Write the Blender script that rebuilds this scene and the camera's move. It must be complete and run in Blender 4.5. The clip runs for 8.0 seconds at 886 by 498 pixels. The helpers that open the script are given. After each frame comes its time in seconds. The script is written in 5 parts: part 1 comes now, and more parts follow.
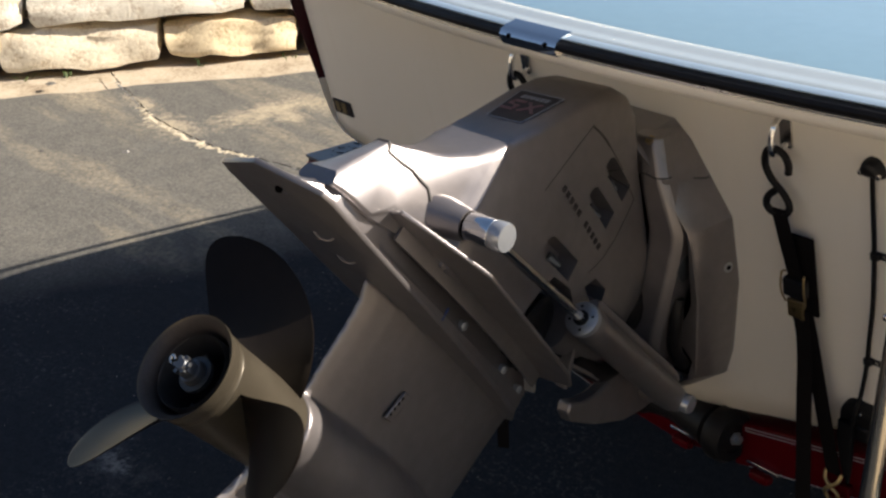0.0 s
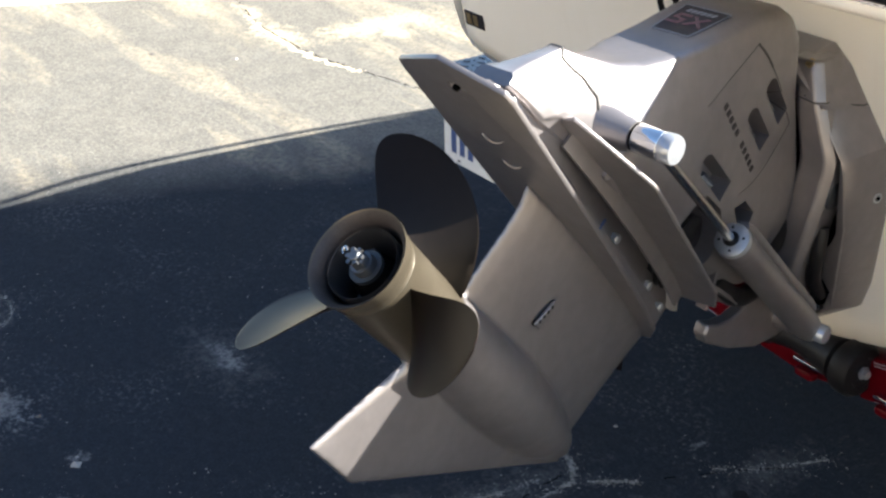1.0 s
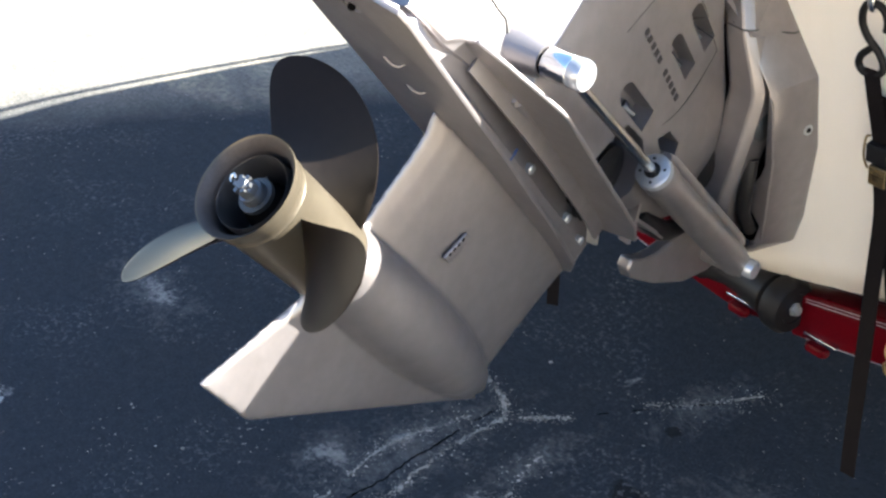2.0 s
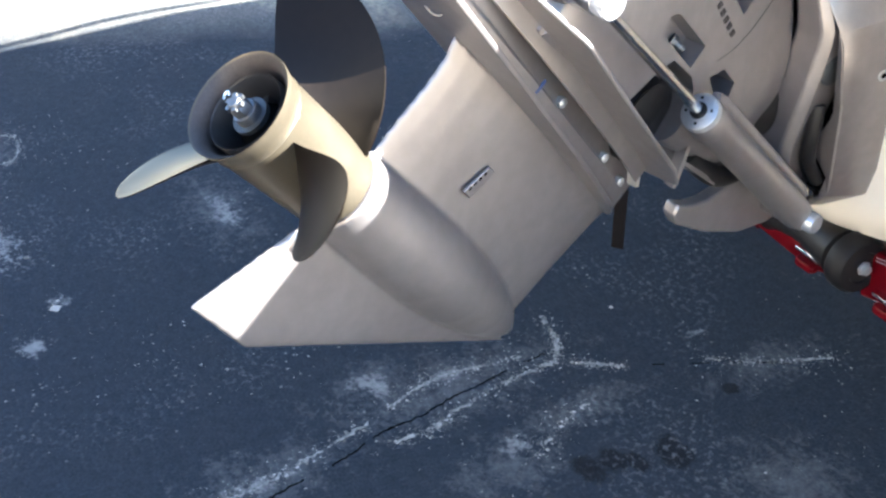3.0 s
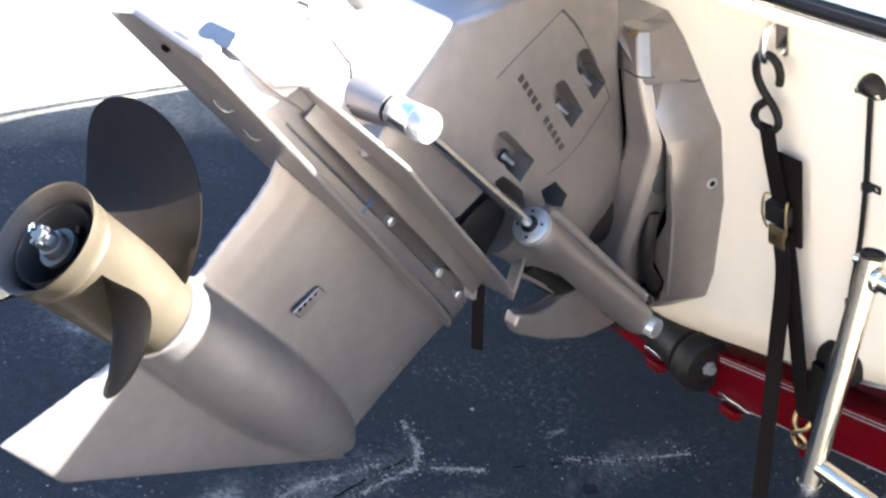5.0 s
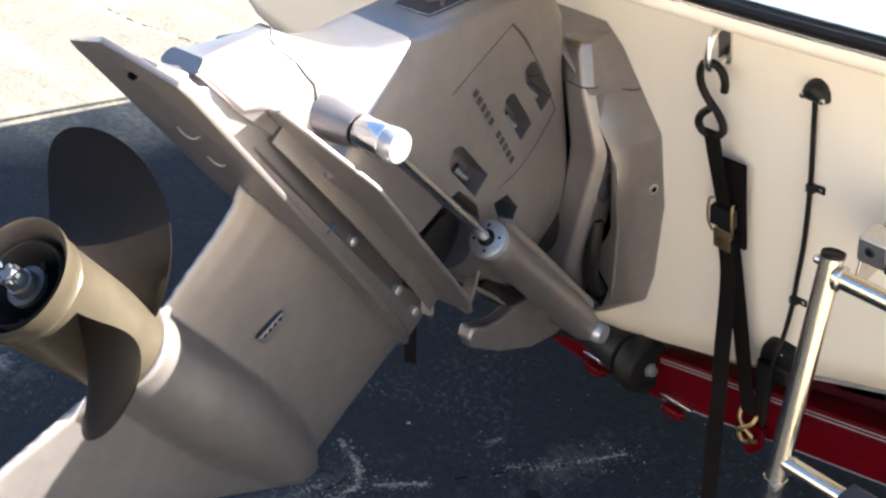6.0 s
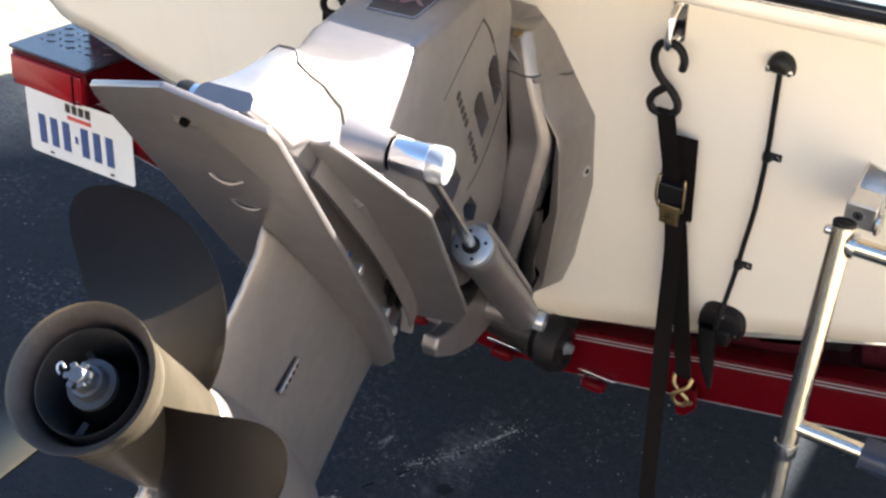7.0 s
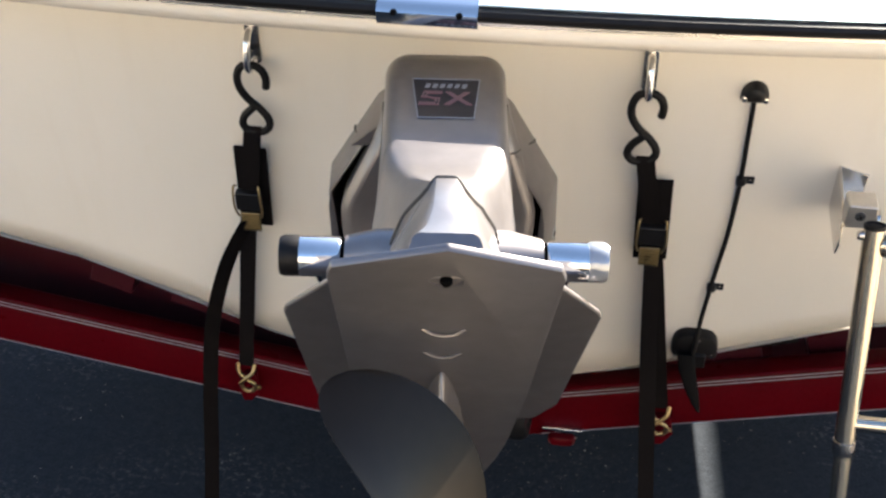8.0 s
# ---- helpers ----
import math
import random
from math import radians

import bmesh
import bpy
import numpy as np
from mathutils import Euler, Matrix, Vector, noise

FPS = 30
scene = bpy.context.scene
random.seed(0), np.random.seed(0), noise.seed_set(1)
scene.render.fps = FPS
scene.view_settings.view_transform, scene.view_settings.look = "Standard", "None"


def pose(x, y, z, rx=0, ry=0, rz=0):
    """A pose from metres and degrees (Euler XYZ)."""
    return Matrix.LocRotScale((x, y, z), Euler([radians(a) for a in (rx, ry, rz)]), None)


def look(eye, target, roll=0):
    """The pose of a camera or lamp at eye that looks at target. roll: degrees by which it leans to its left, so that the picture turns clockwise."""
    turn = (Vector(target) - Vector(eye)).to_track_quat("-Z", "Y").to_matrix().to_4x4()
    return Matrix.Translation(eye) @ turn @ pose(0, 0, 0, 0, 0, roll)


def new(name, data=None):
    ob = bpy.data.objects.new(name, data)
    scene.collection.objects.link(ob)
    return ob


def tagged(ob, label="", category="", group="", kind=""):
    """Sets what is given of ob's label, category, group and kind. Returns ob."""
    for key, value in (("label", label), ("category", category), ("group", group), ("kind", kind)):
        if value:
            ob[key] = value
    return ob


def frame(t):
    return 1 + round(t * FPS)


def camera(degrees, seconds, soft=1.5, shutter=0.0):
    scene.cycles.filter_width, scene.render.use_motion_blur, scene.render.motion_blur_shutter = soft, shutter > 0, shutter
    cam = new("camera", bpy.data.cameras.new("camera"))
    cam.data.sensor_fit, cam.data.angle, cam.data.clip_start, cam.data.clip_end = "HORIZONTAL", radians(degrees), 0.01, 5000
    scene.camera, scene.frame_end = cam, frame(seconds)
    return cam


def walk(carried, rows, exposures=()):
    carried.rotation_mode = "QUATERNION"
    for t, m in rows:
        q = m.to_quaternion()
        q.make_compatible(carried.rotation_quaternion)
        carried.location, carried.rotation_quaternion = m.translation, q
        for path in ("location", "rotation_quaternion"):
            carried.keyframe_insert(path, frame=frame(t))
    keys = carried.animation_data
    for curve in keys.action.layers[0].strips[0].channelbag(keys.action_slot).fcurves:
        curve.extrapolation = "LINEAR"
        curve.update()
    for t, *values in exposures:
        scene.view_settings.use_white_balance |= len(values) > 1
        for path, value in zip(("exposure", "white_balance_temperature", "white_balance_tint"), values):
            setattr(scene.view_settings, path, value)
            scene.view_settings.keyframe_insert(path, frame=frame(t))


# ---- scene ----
cam = camera(41.4, 8.0, 2.5)
SUN, SKY = 5.0, 0.055
EXPOSURES = [(0.0, 1.12, 6650, 12), (0.5, 1.7, 6450, 9), (1.0, 2.58, 6200, 8), (1.5, 3.05, 6200, 8), (3.0, 4.1, 5850, 7), (4.0, 4.28, 5850, 7), (4.5, 4.16, 5850, 8), (5.0, 3.9, 6050, 9), (6.5, 2.95, 6500, 10), (7.0, 3.25, 6450, 10), (7.5, 2.95, 6500, 10), (8.0, 2.8, 6550, 10)]
PATH = [
    (0, (1.188, -1.396, 1.58), (-0.217, -0.245, 0.744), -1.6),
    (0.5, (1.15, -1.476, 1.561), (-0.29, -0.431, 0.649), -1.1),
    (1, (1.129, -1.497, 1.556), (-0.307, -0.474, 0.613), 0.0),
    (1.5, (1.125, -1.456, 1.55), (-0.208, -0.368, 0.53), 1.7),
    (2.8, (1.171, -1.286, 1.485), (-0.261, -0.43, 0.381), 0.4),
    (3, (1.163, -1.254, 1.487), (-0.264, -0.434, 0.351), 0.5),
    (3.5, (1.166, -1.235, 1.481), (-0.293, -0.498, 0.329), -0.6),
    (4, (1.175, -1.234, 1.5), (-0.326, -0.508, 0.396), -0.8),
    (4.5, (1.173, -1.203, 1.502), (-0.282, -0.336, 0.438), 1.5),
    (5, (1.176, -1.166, 1.52), (-0.224, -0.16, 0.505), 2.2),
    (5.2, (1.182, -1.153, 1.524), (-0.185, -0.11, 0.503), 2.1),
    (6.3, (1.028, -1.308, 1.525), (-0.155, -0.044, 0.523), 2.2),
    (6.5, (0.961, -1.355, 1.533), (-0.112, -0.024, 0.495), 1.4),
    (7, (0.727, -1.421, 1.513), (-0.095, 0.091, 0.494), 5.4),
    (7.2, (0.594, -1.405, 1.503), (-0.113, 0.194, 0.534), 2.7),
    (7.5, (0.452, -1.401, 1.51), (-0.048, 0.275, 0.541), 0.9),
    (8, (0.207, -1.514, 1.51), (-0.034, 0.249, 0.598), 1.5),
]
walk(cam, [(t, look(eye, target, roll)) for t, eye, target, roll in PATH], EXPOSURES)

from mathutils.bvhtree import BVHTree

# ---- light ----
SUN_WAY = Vector((-1.07, -1.72, -1.20)).normalized()
world = bpy.data.worlds.new("world")
scene.world = world
world.use_nodes = True
wn = world.node_tree
sky = wn.nodes.new("ShaderNodeTexSky")
sky.sky_type = "NISHITA"
sky.sun_disc = False
sky.altitude, sky.dust_density, sky.ozone_density = 300, 0.8, 1.4
sky.sun_elevation = math.asin(-SUN_WAY.z)
sky.sun_rotation = math.atan2(-SUN_WAY.x, -SUN_WAY.y)
wn.links.new(sky.outputs[0], wn.nodes["Background"].inputs[0])
wn.nodes["Background"].inputs[1].default_value = SKY
sun_data = bpy.data.lights.new("sun", "SUN")
sun_data.energy, sun_data.angle, sun_data.color = SUN, radians(0.45), (1.0, 0.92, 0.80)
sun_ob = new("sun", sun_data)
sun_ob.matrix_world = look((6, 10, 6), Vector((6, 10, 6)) + SUN_WAY)


# ---- materials ----
class Mat:
    """A node material with a few shorthands."""

    def __init__(self, name, rough=0.5, metal=0.0, coat=0.0, spec=0.5):
        self.m = bpy.data.materials.new(name)
        self.m.use_nodes = True
        self.t = self.m.node_tree
        self.b = self.t.nodes["Principled BSDF"]
        self.b.inputs["Roughness"].default_value = rough
        self.b.inputs["Metallic"].default_value = metal
        self.b.inputs["Coat Weight"].default_value = coat
        self.b.inputs["Coat Roughness"].default_value = 0.08
        self.b.inputs["Specular IOR Level"].default_value = spec
        self.co = self.t.nodes.new("ShaderNodeTexCoord").outputs["Object"]

    def node(self, kind, **inputs):
        n = self.t.nodes.new(kind)
        for k, v in inputs.items():
            n.inputs[k.replace("_", " ")].default_value = v
        return n

    def noise(self, scale, detail=4.0, rough=0.55, co=None):
        n = self.node("ShaderNodeTexNoise", Scale=scale, Detail=detail, Roughness=rough)
        self.t.links.new(co or self.co, n.inputs["Vector"])
        return n.outputs["Fac"]

    def stretch(self, sx, sy, sz):
        n = self.node("ShaderNodeMapping")
        n.inputs["Scale"].default_value = (sx, sy, sz)
        self.t.links.new(self.co, n.inputs["Vector"])
        return n.outputs["Vector"]

    def ramp(self, fac, *stops):
        n = self.node("ShaderNodeValToRGB")
        e = n.color_ramp.elements
        while len(e) < len(stops):
            e.new(0.5)
        for el, (p, c) in zip(e, stops):
            el.position = p
            el.color = (c, c, c, 1) if isinstance(c, (int, float)) else (*c, 1)
        self.t.links.new(fac, n.inputs[0])
        return n.outputs["Color"]

    def mix(self, fac, a, b, mode="MIX"):
        n = self.node("ShaderNodeMix")
        n.data_type, n.blend_type = "RGBA", mode
        for sock, v in ((n.inputs[0], fac), (n.inputs[6], a), (n.inputs[7], b)):
            if isinstance(v, (int, float)):
                sock.default_value = v
            elif isinstance(v, tuple):
                sock.default_value = (*v, 1)
            else:
                self.t.links.new(v, sock)
        return n.outputs[2]

    def math(self, op, a, b=0.0):
        n = self.node("ShaderNodeMath")
        n.operation = op
        for sock, v in zip(n.inputs, (a, b)):
            if isinstance(v, (int, float)):
                sock.default_value = v
            else:
                self.t.links.new(v, sock)
        return n.outputs[0]

    def xyz(self):
        n = self.node("ShaderNodeSeparateXYZ")
        self.t.links.new(self.co, n.inputs[0])
        return n.outputs

    def color(self, c):
        if isinstance(c, tuple):
            self.b.inputs["Base Color"].default_value = (*c, 1)
        else:
            self.t.links.new(c, self.b.inputs["Base Color"])
        return self

    def rough(self, c):
        self.t.links.new(c, self.b.inputs["Roughness"])
        return self

    def bump(self, h, strength=0.3, dist=0.002):
        n = self.node("ShaderNodeBump", Strength=strength, Distance=dist)
        self.t.links.new(h, n.inputs["Height"])
        self.t.links.new(n.outputs[0], self.b.inputs["Normal"])
        return self


def plain(name, c, rough=0.5, metal=0.0, coat=0.0, var=0.12, scale=30.0, bump=0.05, spec=0.5):
    """Paint, plastic or metal of one colour with faint mottling, smudges and fine relief."""
    k = Mat(name, rough, metal, coat, spec)
    f = k.mix(0.5, k.noise(scale), k.noise(scale * 9, 2.0))
    k.color(k.ramp(f, (0.3, tuple(v * (1 - var) for v in c)), (0.7, tuple(min(1, v * (1 + var)) for v in c))))
    k.rough(k.ramp(k.noise(scale * 0.6, 3.0), (0.3, max(0.02, rough * 0.8)), (0.75, min(1, rough * 1.25))))
    if bump:
        k.bump(k.noise(scale * 20, 2.0), bump, 0.0006)
    return k.m


def make_drive_paint():
    k = Mat("drive_paint", 0.38, 0.70, 0.4)
    k.b.inputs["Coat Roughness"].default_value = 0.22
    stain = k.ramp(k.noise(7, 6.0, 0.65), (0.40, 0.0), (0.80, 0.35))
    base = k.ramp(k.noise(45, 3.0), (0.3, (0.212, 0.196, 0.197)), (0.7, (0.238, 0.220, 0.221)))
    c = k.mix(stain, base, (0.186, 0.164, 0.158))
    # a chalky bloom low on the leg and finger-wide smudges
    c = k.mix(k.ramp(k.noise(16, 5.0, 0.7, k.stretch(1.0, 1.0, 0.4)), (0.56, 0.0), (0.78, 0.22)), c, (0.36, 0.34, 0.33))
    k.color(c)
    k.rough(k.ramp(k.noise(10, 6.0, 0.6), (0.3, 0.34), (0.7, 0.46)))
    k.bump(k.noise(55, 3.0), 0.03, 0.0008)
    return k.m


def make_gelcoat():
    k = Mat("gelcoat", 0.3, 0.0, 0.3)
    f = k.noise(3.0, 5.0, 0.6)
    streak = k.noise(9.0, 3.0, 0.5, k.stretch(3.0, 1.0, 0.35))
    c = k.ramp(f, (0.3, (0.80, 0.755, 0.675)), (0.7, (0.84, 0.795, 0.72)))
    k.color(k.mix(k.ramp(streak, (0.55, 0.0), (0.8, 0.12)), c, (0.66, 0.58, 0.46)))
    k.rough(k.ramp(k.noise(25, 3.0), (0.3, 0.31), (0.7, 0.42)))
    return k.m


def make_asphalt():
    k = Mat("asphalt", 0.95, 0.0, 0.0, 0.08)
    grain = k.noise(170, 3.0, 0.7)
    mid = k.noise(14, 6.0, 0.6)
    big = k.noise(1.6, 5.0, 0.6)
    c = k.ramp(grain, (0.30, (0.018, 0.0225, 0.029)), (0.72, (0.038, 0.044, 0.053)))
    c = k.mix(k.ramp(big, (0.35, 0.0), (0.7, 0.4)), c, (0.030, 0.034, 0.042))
    # a paler sandy tone towards the sunlit side puts sunlight into the colour
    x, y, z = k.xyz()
    sunny_side = k.math("ADD", k.math("MULTIPLY", x, -0.40), k.math("ADD", k.math("MULTIPLY", y, 0.20), k.math("MULTIPLY", big, 0.2)))
    sun_pale = k.math("MULTIPLY", k.ramp(sunny_side, (0.84, 0.0), (1.36, 1.0)), k.ramp(k.mix(0.3, k.noise(90, 5.0, 0.75), k.noise(9, 6.0, 0.75)), (0.36, 0.35), (0.58, 1.0)))
    c = k.mix(k.math("MULTIPLY", sun_pale, 0.84), c, (0.232, 0.218, 0.188))
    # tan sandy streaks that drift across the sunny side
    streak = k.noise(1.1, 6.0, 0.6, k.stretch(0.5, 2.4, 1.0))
    tan = k.math("MULTIPLY", k.math("MULTIPLY", k.ramp(streak, (0.52, 0.0), (0.66, 1.0)), k.ramp(sunny_side, (0.85, 0.0), (1.1, 1.0))), k.ramp(k.noise(40, 5.0, 0.7), (0.40, 0.15), (0.60, 1.0)))
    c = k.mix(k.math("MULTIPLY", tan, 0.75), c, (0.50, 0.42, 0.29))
    # worn pale patches and dark oily ones, ragged at the edge
    rag = k.mix(0.45, k.noise(17, 6.0, 0.75), k.noise(75, 4.0, 0.75))

    def spots(places, ragged=8.0):
        total = None
        for px, py, rx, ry in places:
            dx = k.math("DIVIDE", k.math("SUBTRACT", x, px), rx)
            dy = k.math("DIVIDE", k.math("SUBTRACT", y, py), ry)
            near = k.math("SUBTRACT", 1.0, k.math("SQRT", k.math("ADD", k.math("MULTIPLY", dx, dx), k.math("MULTIPLY", dy, dy))))
            total = near if total is None else k.math("MAXIMUM", total, near)
        return k.math("ADD", total, k.math("MULTIPLY", k.math("SUBTRACT", rag, 0.52), ragged))

    # broad wear beside the cracks, then the palest scabs
    worn = spots([(-0.30, -0.40, 0.13, 0.36), (-0.24, -0.80, 0.10, 0.24), (-0.38, -0.52, 0.10, 0.12), (-0.05, 0.18, 0.08, 0.2), (-0.12, -0.22, 0.06, 0.22), (-0.06, -0.42, 0.10, 0.14), (0.22, 0.0, 0.16, 0.16),
                  (-1.66, -1.00, 0.22, 0.14), (-2.0, -1.03, 0.25, 0.09), (-1.10, -0.56, 0.22, 0.12)], 5.0)
    c = k.mix(k.math("MULTIPLY", k.ramp(worn, (0.1, 0.0), (1.2, 1.0)), 0.45), c, (0.16, 0.158, 0.155))
    pale = spots([(-1.20, -1.06, 0.13, 0.09), (-1.85, -1.02, 0.10, 0.06), (-0.92, -0.98, 0.04, 0.04), (-1.08, -0.545, 0.09, 0.04), (-0.37, -0.53, 0.05, 0.05), (-0.80, -1.06, 0.05, 0.04),
                  (-0.10, -0.36, 0.03, 0.06), (-0.20, 0.12, 0.02, 0.03), (-0.24, -0.82, 0.03, 0.08), (-0.33, -0.40, 0.02, 0.08)], 6.0)
    c = k.mix(k.math("MULTIPLY", k.ramp(pale, (0.2, 0.0), (0.9, 1.0)), 0.7), c, (0.27, 0.262, 0.25))
    drifted = spots([(-3.22, 0.74, 0.30, 0.13), (-3.10, 1.15, 0.16, 0.45), (-2.96, 1.17, 0.12, 0.10), (-3.6, 0.80, 0.22, 0.07)], 5.0)
    c = k.mix(k.math("MULTIPLY", k.ramp(drifted, (0.1, 0.0), (0.9, 1.0)), 0.8), c, (0.56, 0.47, 0.33))
    oily = spots([(0.015, -0.292, 0.045, 0.032), (0.012, -0.243, 0.034, 0.032), (0.042, -0.205, 0.034, 0.022), (0.05, -0.135, 0.052, 0.040), (-0.031, 0.068, 0.02, 0.02)], 3.0)
    c = k.mix(k.ramp(oily, (0.0, 0.0), (0.22, 0.85)), c, (0.012, 0.012, 0.014))
    coarse = k.noise(42, 5.0, 0.75)
    c = k.mix(1.0, c, k.ramp(coarse, (0.34, 0.72), (0.64, 1.0)), "MULTIPLY")
    # pale worn aggregate, in drifts and in single chips
    drift = k.math("MULTIPLY", k.ramp(k.noise(2.3, 5.0, 0.65), (0.50, 0.0), (0.72, 1.0)), k.ramp(k.noise(75, 3.0, 0.7), (0.52, 0.0), (0.64, 1.0)))
    c = k.mix(k.math("MULTIPLY", drift, 0.6), c, (0.17, 0.175, 0.18))
    vor = k.node("ShaderNodeTexVoronoi", Scale=46.0)
    k.t.links.new(k.co, vor.inputs["Vector"])
    chip = k.math("MULTIPLY", k.ramp(vor.outputs["Distance"], (0.10, 1.0), (0.17, 0.0)), k.ramp(k.noise(5.0, 4.0), (0.54, 0.0), (0.66, 1.0)))
    c = k.mix(k.math("MULTIPLY", chip, 0.6), c, (0.26, 0.25, 0.23))
    k.color(c)
    k.bump(k.math("ADD", k.math("ADD", grain, coarse), k.math("MULTIPLY", mid, 0.6)), 0.4, 0.004)
    return k.m


def make_sand():
    k = Mat("crack_sand", 0.95, 0.0, 0.0, 0.2)
    f = k.noise(24, 6.0, 0.7)
    k.color(k.ramp(f, (0.36, (0.09, 0.08, 0.065)), (0.44, (0.48, 0.41, 0.29)), (0.62, (0.70, 0.62, 0.46))))
    k.bump(f, 0.8, 0.004)
    return k.m


def make_scuff():
    k = Mat("worn_asphalt", 0.95, 0.0, 0.0, 0.1)
    f = k.mix(0.45, k.noise(26, 6.0, 0.75), k.noise(110, 4.0, 0.7))
    k.color(k.ramp(f, (0.38, (0.040, 0.046, 0.052)), (0.48, (0.17, 0.168, 0.16)), (0.62, (0.36, 0.345, 0.32))))
    k.bump(f, 0.7, 0.004)
    return k.m


def make_dirt():
    k = Mat("dirt", 0.95, 0.0, 0.0, 0.2)
    f = k.mix(0.5, k.noise(5, 6.0, 0.65), k.noise(70, 4.0, 0.7))
    k.color(k.ramp(f, (0.34, (0.20, 0.15, 0.10)), (0.48, (0.47, 0.39, 0.285)), (0.66, (0.62, 0.54, 0.42))))
    k.bump(f, 0.9, 0.012)
    return k.m


def make_limestone():
    k = Mat("limestone", 0.9, 0.0, 0.0, 0.25)
    info = k.t.nodes.new("ShaderNodeObjectInfo").outputs["Random"]
    tone = k.ramp(info, (0.0, (0.84, 0.77, 0.62)), (0.45, (0.82, 0.76, 0.64)), (0.75, (0.78, 0.64, 0.42)), (1.0, (0.86, 0.80, 0.68)))
    f = k.mix(0.5, k.noise(11, 7.0, 0.7), k.noise(60, 4.0, 0.65))
    c = k.mix(k.ramp(f, (0.34, 0.8), (0.50, 0.0)), tone, (0.36, 0.24, 0.12))
    k.color(k.mix(k.ramp(k.noise(4, 5.0), (0.62, 0.0), (0.75, 0.35)), c, (0.25, 0.23, 0.20)))
    k.bump(f, 0.8, 0.010)
    return k.m


def make_webbing():
    k = Mat("webbing", 0.9, 0.0, 0.0, 0.06)
    w = k.node("ShaderNodeTexWave", Scale=180.0, Distortion=0.5)
    k.t.links.new(k.co, w.inputs["Vector"])
    k.color(k.ramp(k.mix(0.4, w.outputs["Fac"], k.noise(20)), (0.2, (0.004, 0.0035, 0.004)), (0.8, (0.012, 0.010, 0.010))))
    k.bump(w.outputs["Fac"], 0.3, 0.0008)
    return k.m


def make_glass_red():
    k = Mat("red_lens", 0.32, 0.0, 0.15, 0.3)
    ribs = k.node("ShaderNodeTexWave", Scale=45.0)
    k.t.links.new(k.co, ribs.inputs["Vector"])
    k.color(k.ramp(ribs.outputs["Fac"], (0.2, (0.17, 0.003, 0.007)), (0.8, (0.30, 0.006, 0.011))))
    k.bump(ribs.outputs["Fac"], 0.3, 0.001)
    return k.m


PAINT = make_drive_paint()
GEL = make_gelcoat()
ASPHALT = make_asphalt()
SCUFF = make_scuff()
SANDY = make_sand()
DIRT = make_dirt()
LIME = make_limestone()
WEB = make_webbing()
LENS = make_glass_red()
DECK = plain("pale_blue_deck", (0.21, 0.34, 0.43), 0.14, 0.0, 0.6, 0.04, 4.0, 0.0)
CHROME = plain("chrome", (0.80, 0.80, 0.80), 0.10, 1.0, 0.0, 0.03, 20.0, 0.02)
STEEL = plain("brushed_steel", (0.62, 0.60, 0.57), 0.24, 1.0, 0.0, 0.06, 40.0, 0.08)
ZINC = plain("zinc_plate", (0.42, 0.44, 0.46), 0.42, 0.8, 0.0, 0.12, 60.0, 0.1)
BRASS = plain("yellow_zinc", (0.36, 0.28, 0.15), 0.36, 0.95, 0.0, 0.25, 80.0, 0.1)
RUBBER = plain("black_rubber", (0.008, 0.0075, 0.008), 0.5, 0.0, 0.0, 0.25, 40.0, 0.15, 0.2)
PLASTIC = plain("black_plastic", (0.009, 0.009, 0.010), 0.42, 0.0, 0.0, 0.2, 40.0, 0.08, 0.25)
MATTE = plain("matte_black_plastic", (0.0045, 0.0045, 0.005), 0.6, 0.0, 0.0, 0.2, 40.0, 0.1, 0.06)
# near black for dark parts, and for shade painted into holes and recesses
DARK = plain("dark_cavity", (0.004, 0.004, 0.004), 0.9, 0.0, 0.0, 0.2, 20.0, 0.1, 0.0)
RED = plain("red_trailer_paint", (0.066, 0.0010, 0.0036), 0.32, 0.0, 0.0, 0.15, 16.0, 0.05, 0.09)
# hull maroon, also used as the trailer's red in the shade under the hull
MAROON = plain("maroon_gelcoat_shaded_red", (0.040, 0.006, 0.010), 0.3, 0.0, 0.1, 0.1, 8.0, 0.0, 0.2)
CARPET = plain("black_carpet", (0.012, 0.011, 0.012), 0.95, 0.0, 0.0, 0.4, 120.0, 0.6, 0.05)
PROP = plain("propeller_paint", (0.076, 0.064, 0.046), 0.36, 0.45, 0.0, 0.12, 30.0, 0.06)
# darker paint than the hub, lowered further so sunlit blade faces look shaded
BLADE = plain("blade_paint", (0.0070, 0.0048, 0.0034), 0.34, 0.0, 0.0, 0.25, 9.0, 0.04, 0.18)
LINER = plain("dark_brown_liner", (0.045, 0.036, 0.032), 0.5, 0.2, 0.0, 0.3, 40.0, 0.1)
PROPDARK = plain("propeller_black", (0.020, 0.019, 0.019), 0.38, 0.0, 0.0, 0.2, 30.0, 0.08)
ALU = plain("bare_aluminium", (0.60, 0.58, 0.55), 0.35, 0.9, 0.0, 0.1, 40.0, 0.1)
WHITE = plain("plate_white", (0.62, 0.64, 0.66), 0.45, 0.0, 0.0, 0.06, 30.0, 0.0)
INK = plain("plate_ink", (0.035, 0.07, 0.20), 0.5, 0.0, 0.0, 0.1, 60.0, 0.0)
REDINK = plain("plate_red_ink", (0.50, 0.06, 0.05), 0.5, 0.0, 0.0, 0.1, 60.0, 0.0)
DECAL = plain("decal_black", (0.016, 0.014, 0.018), 0.35, 0.0, 0.0, 0.15, 60.0, 0.0, 0.3)
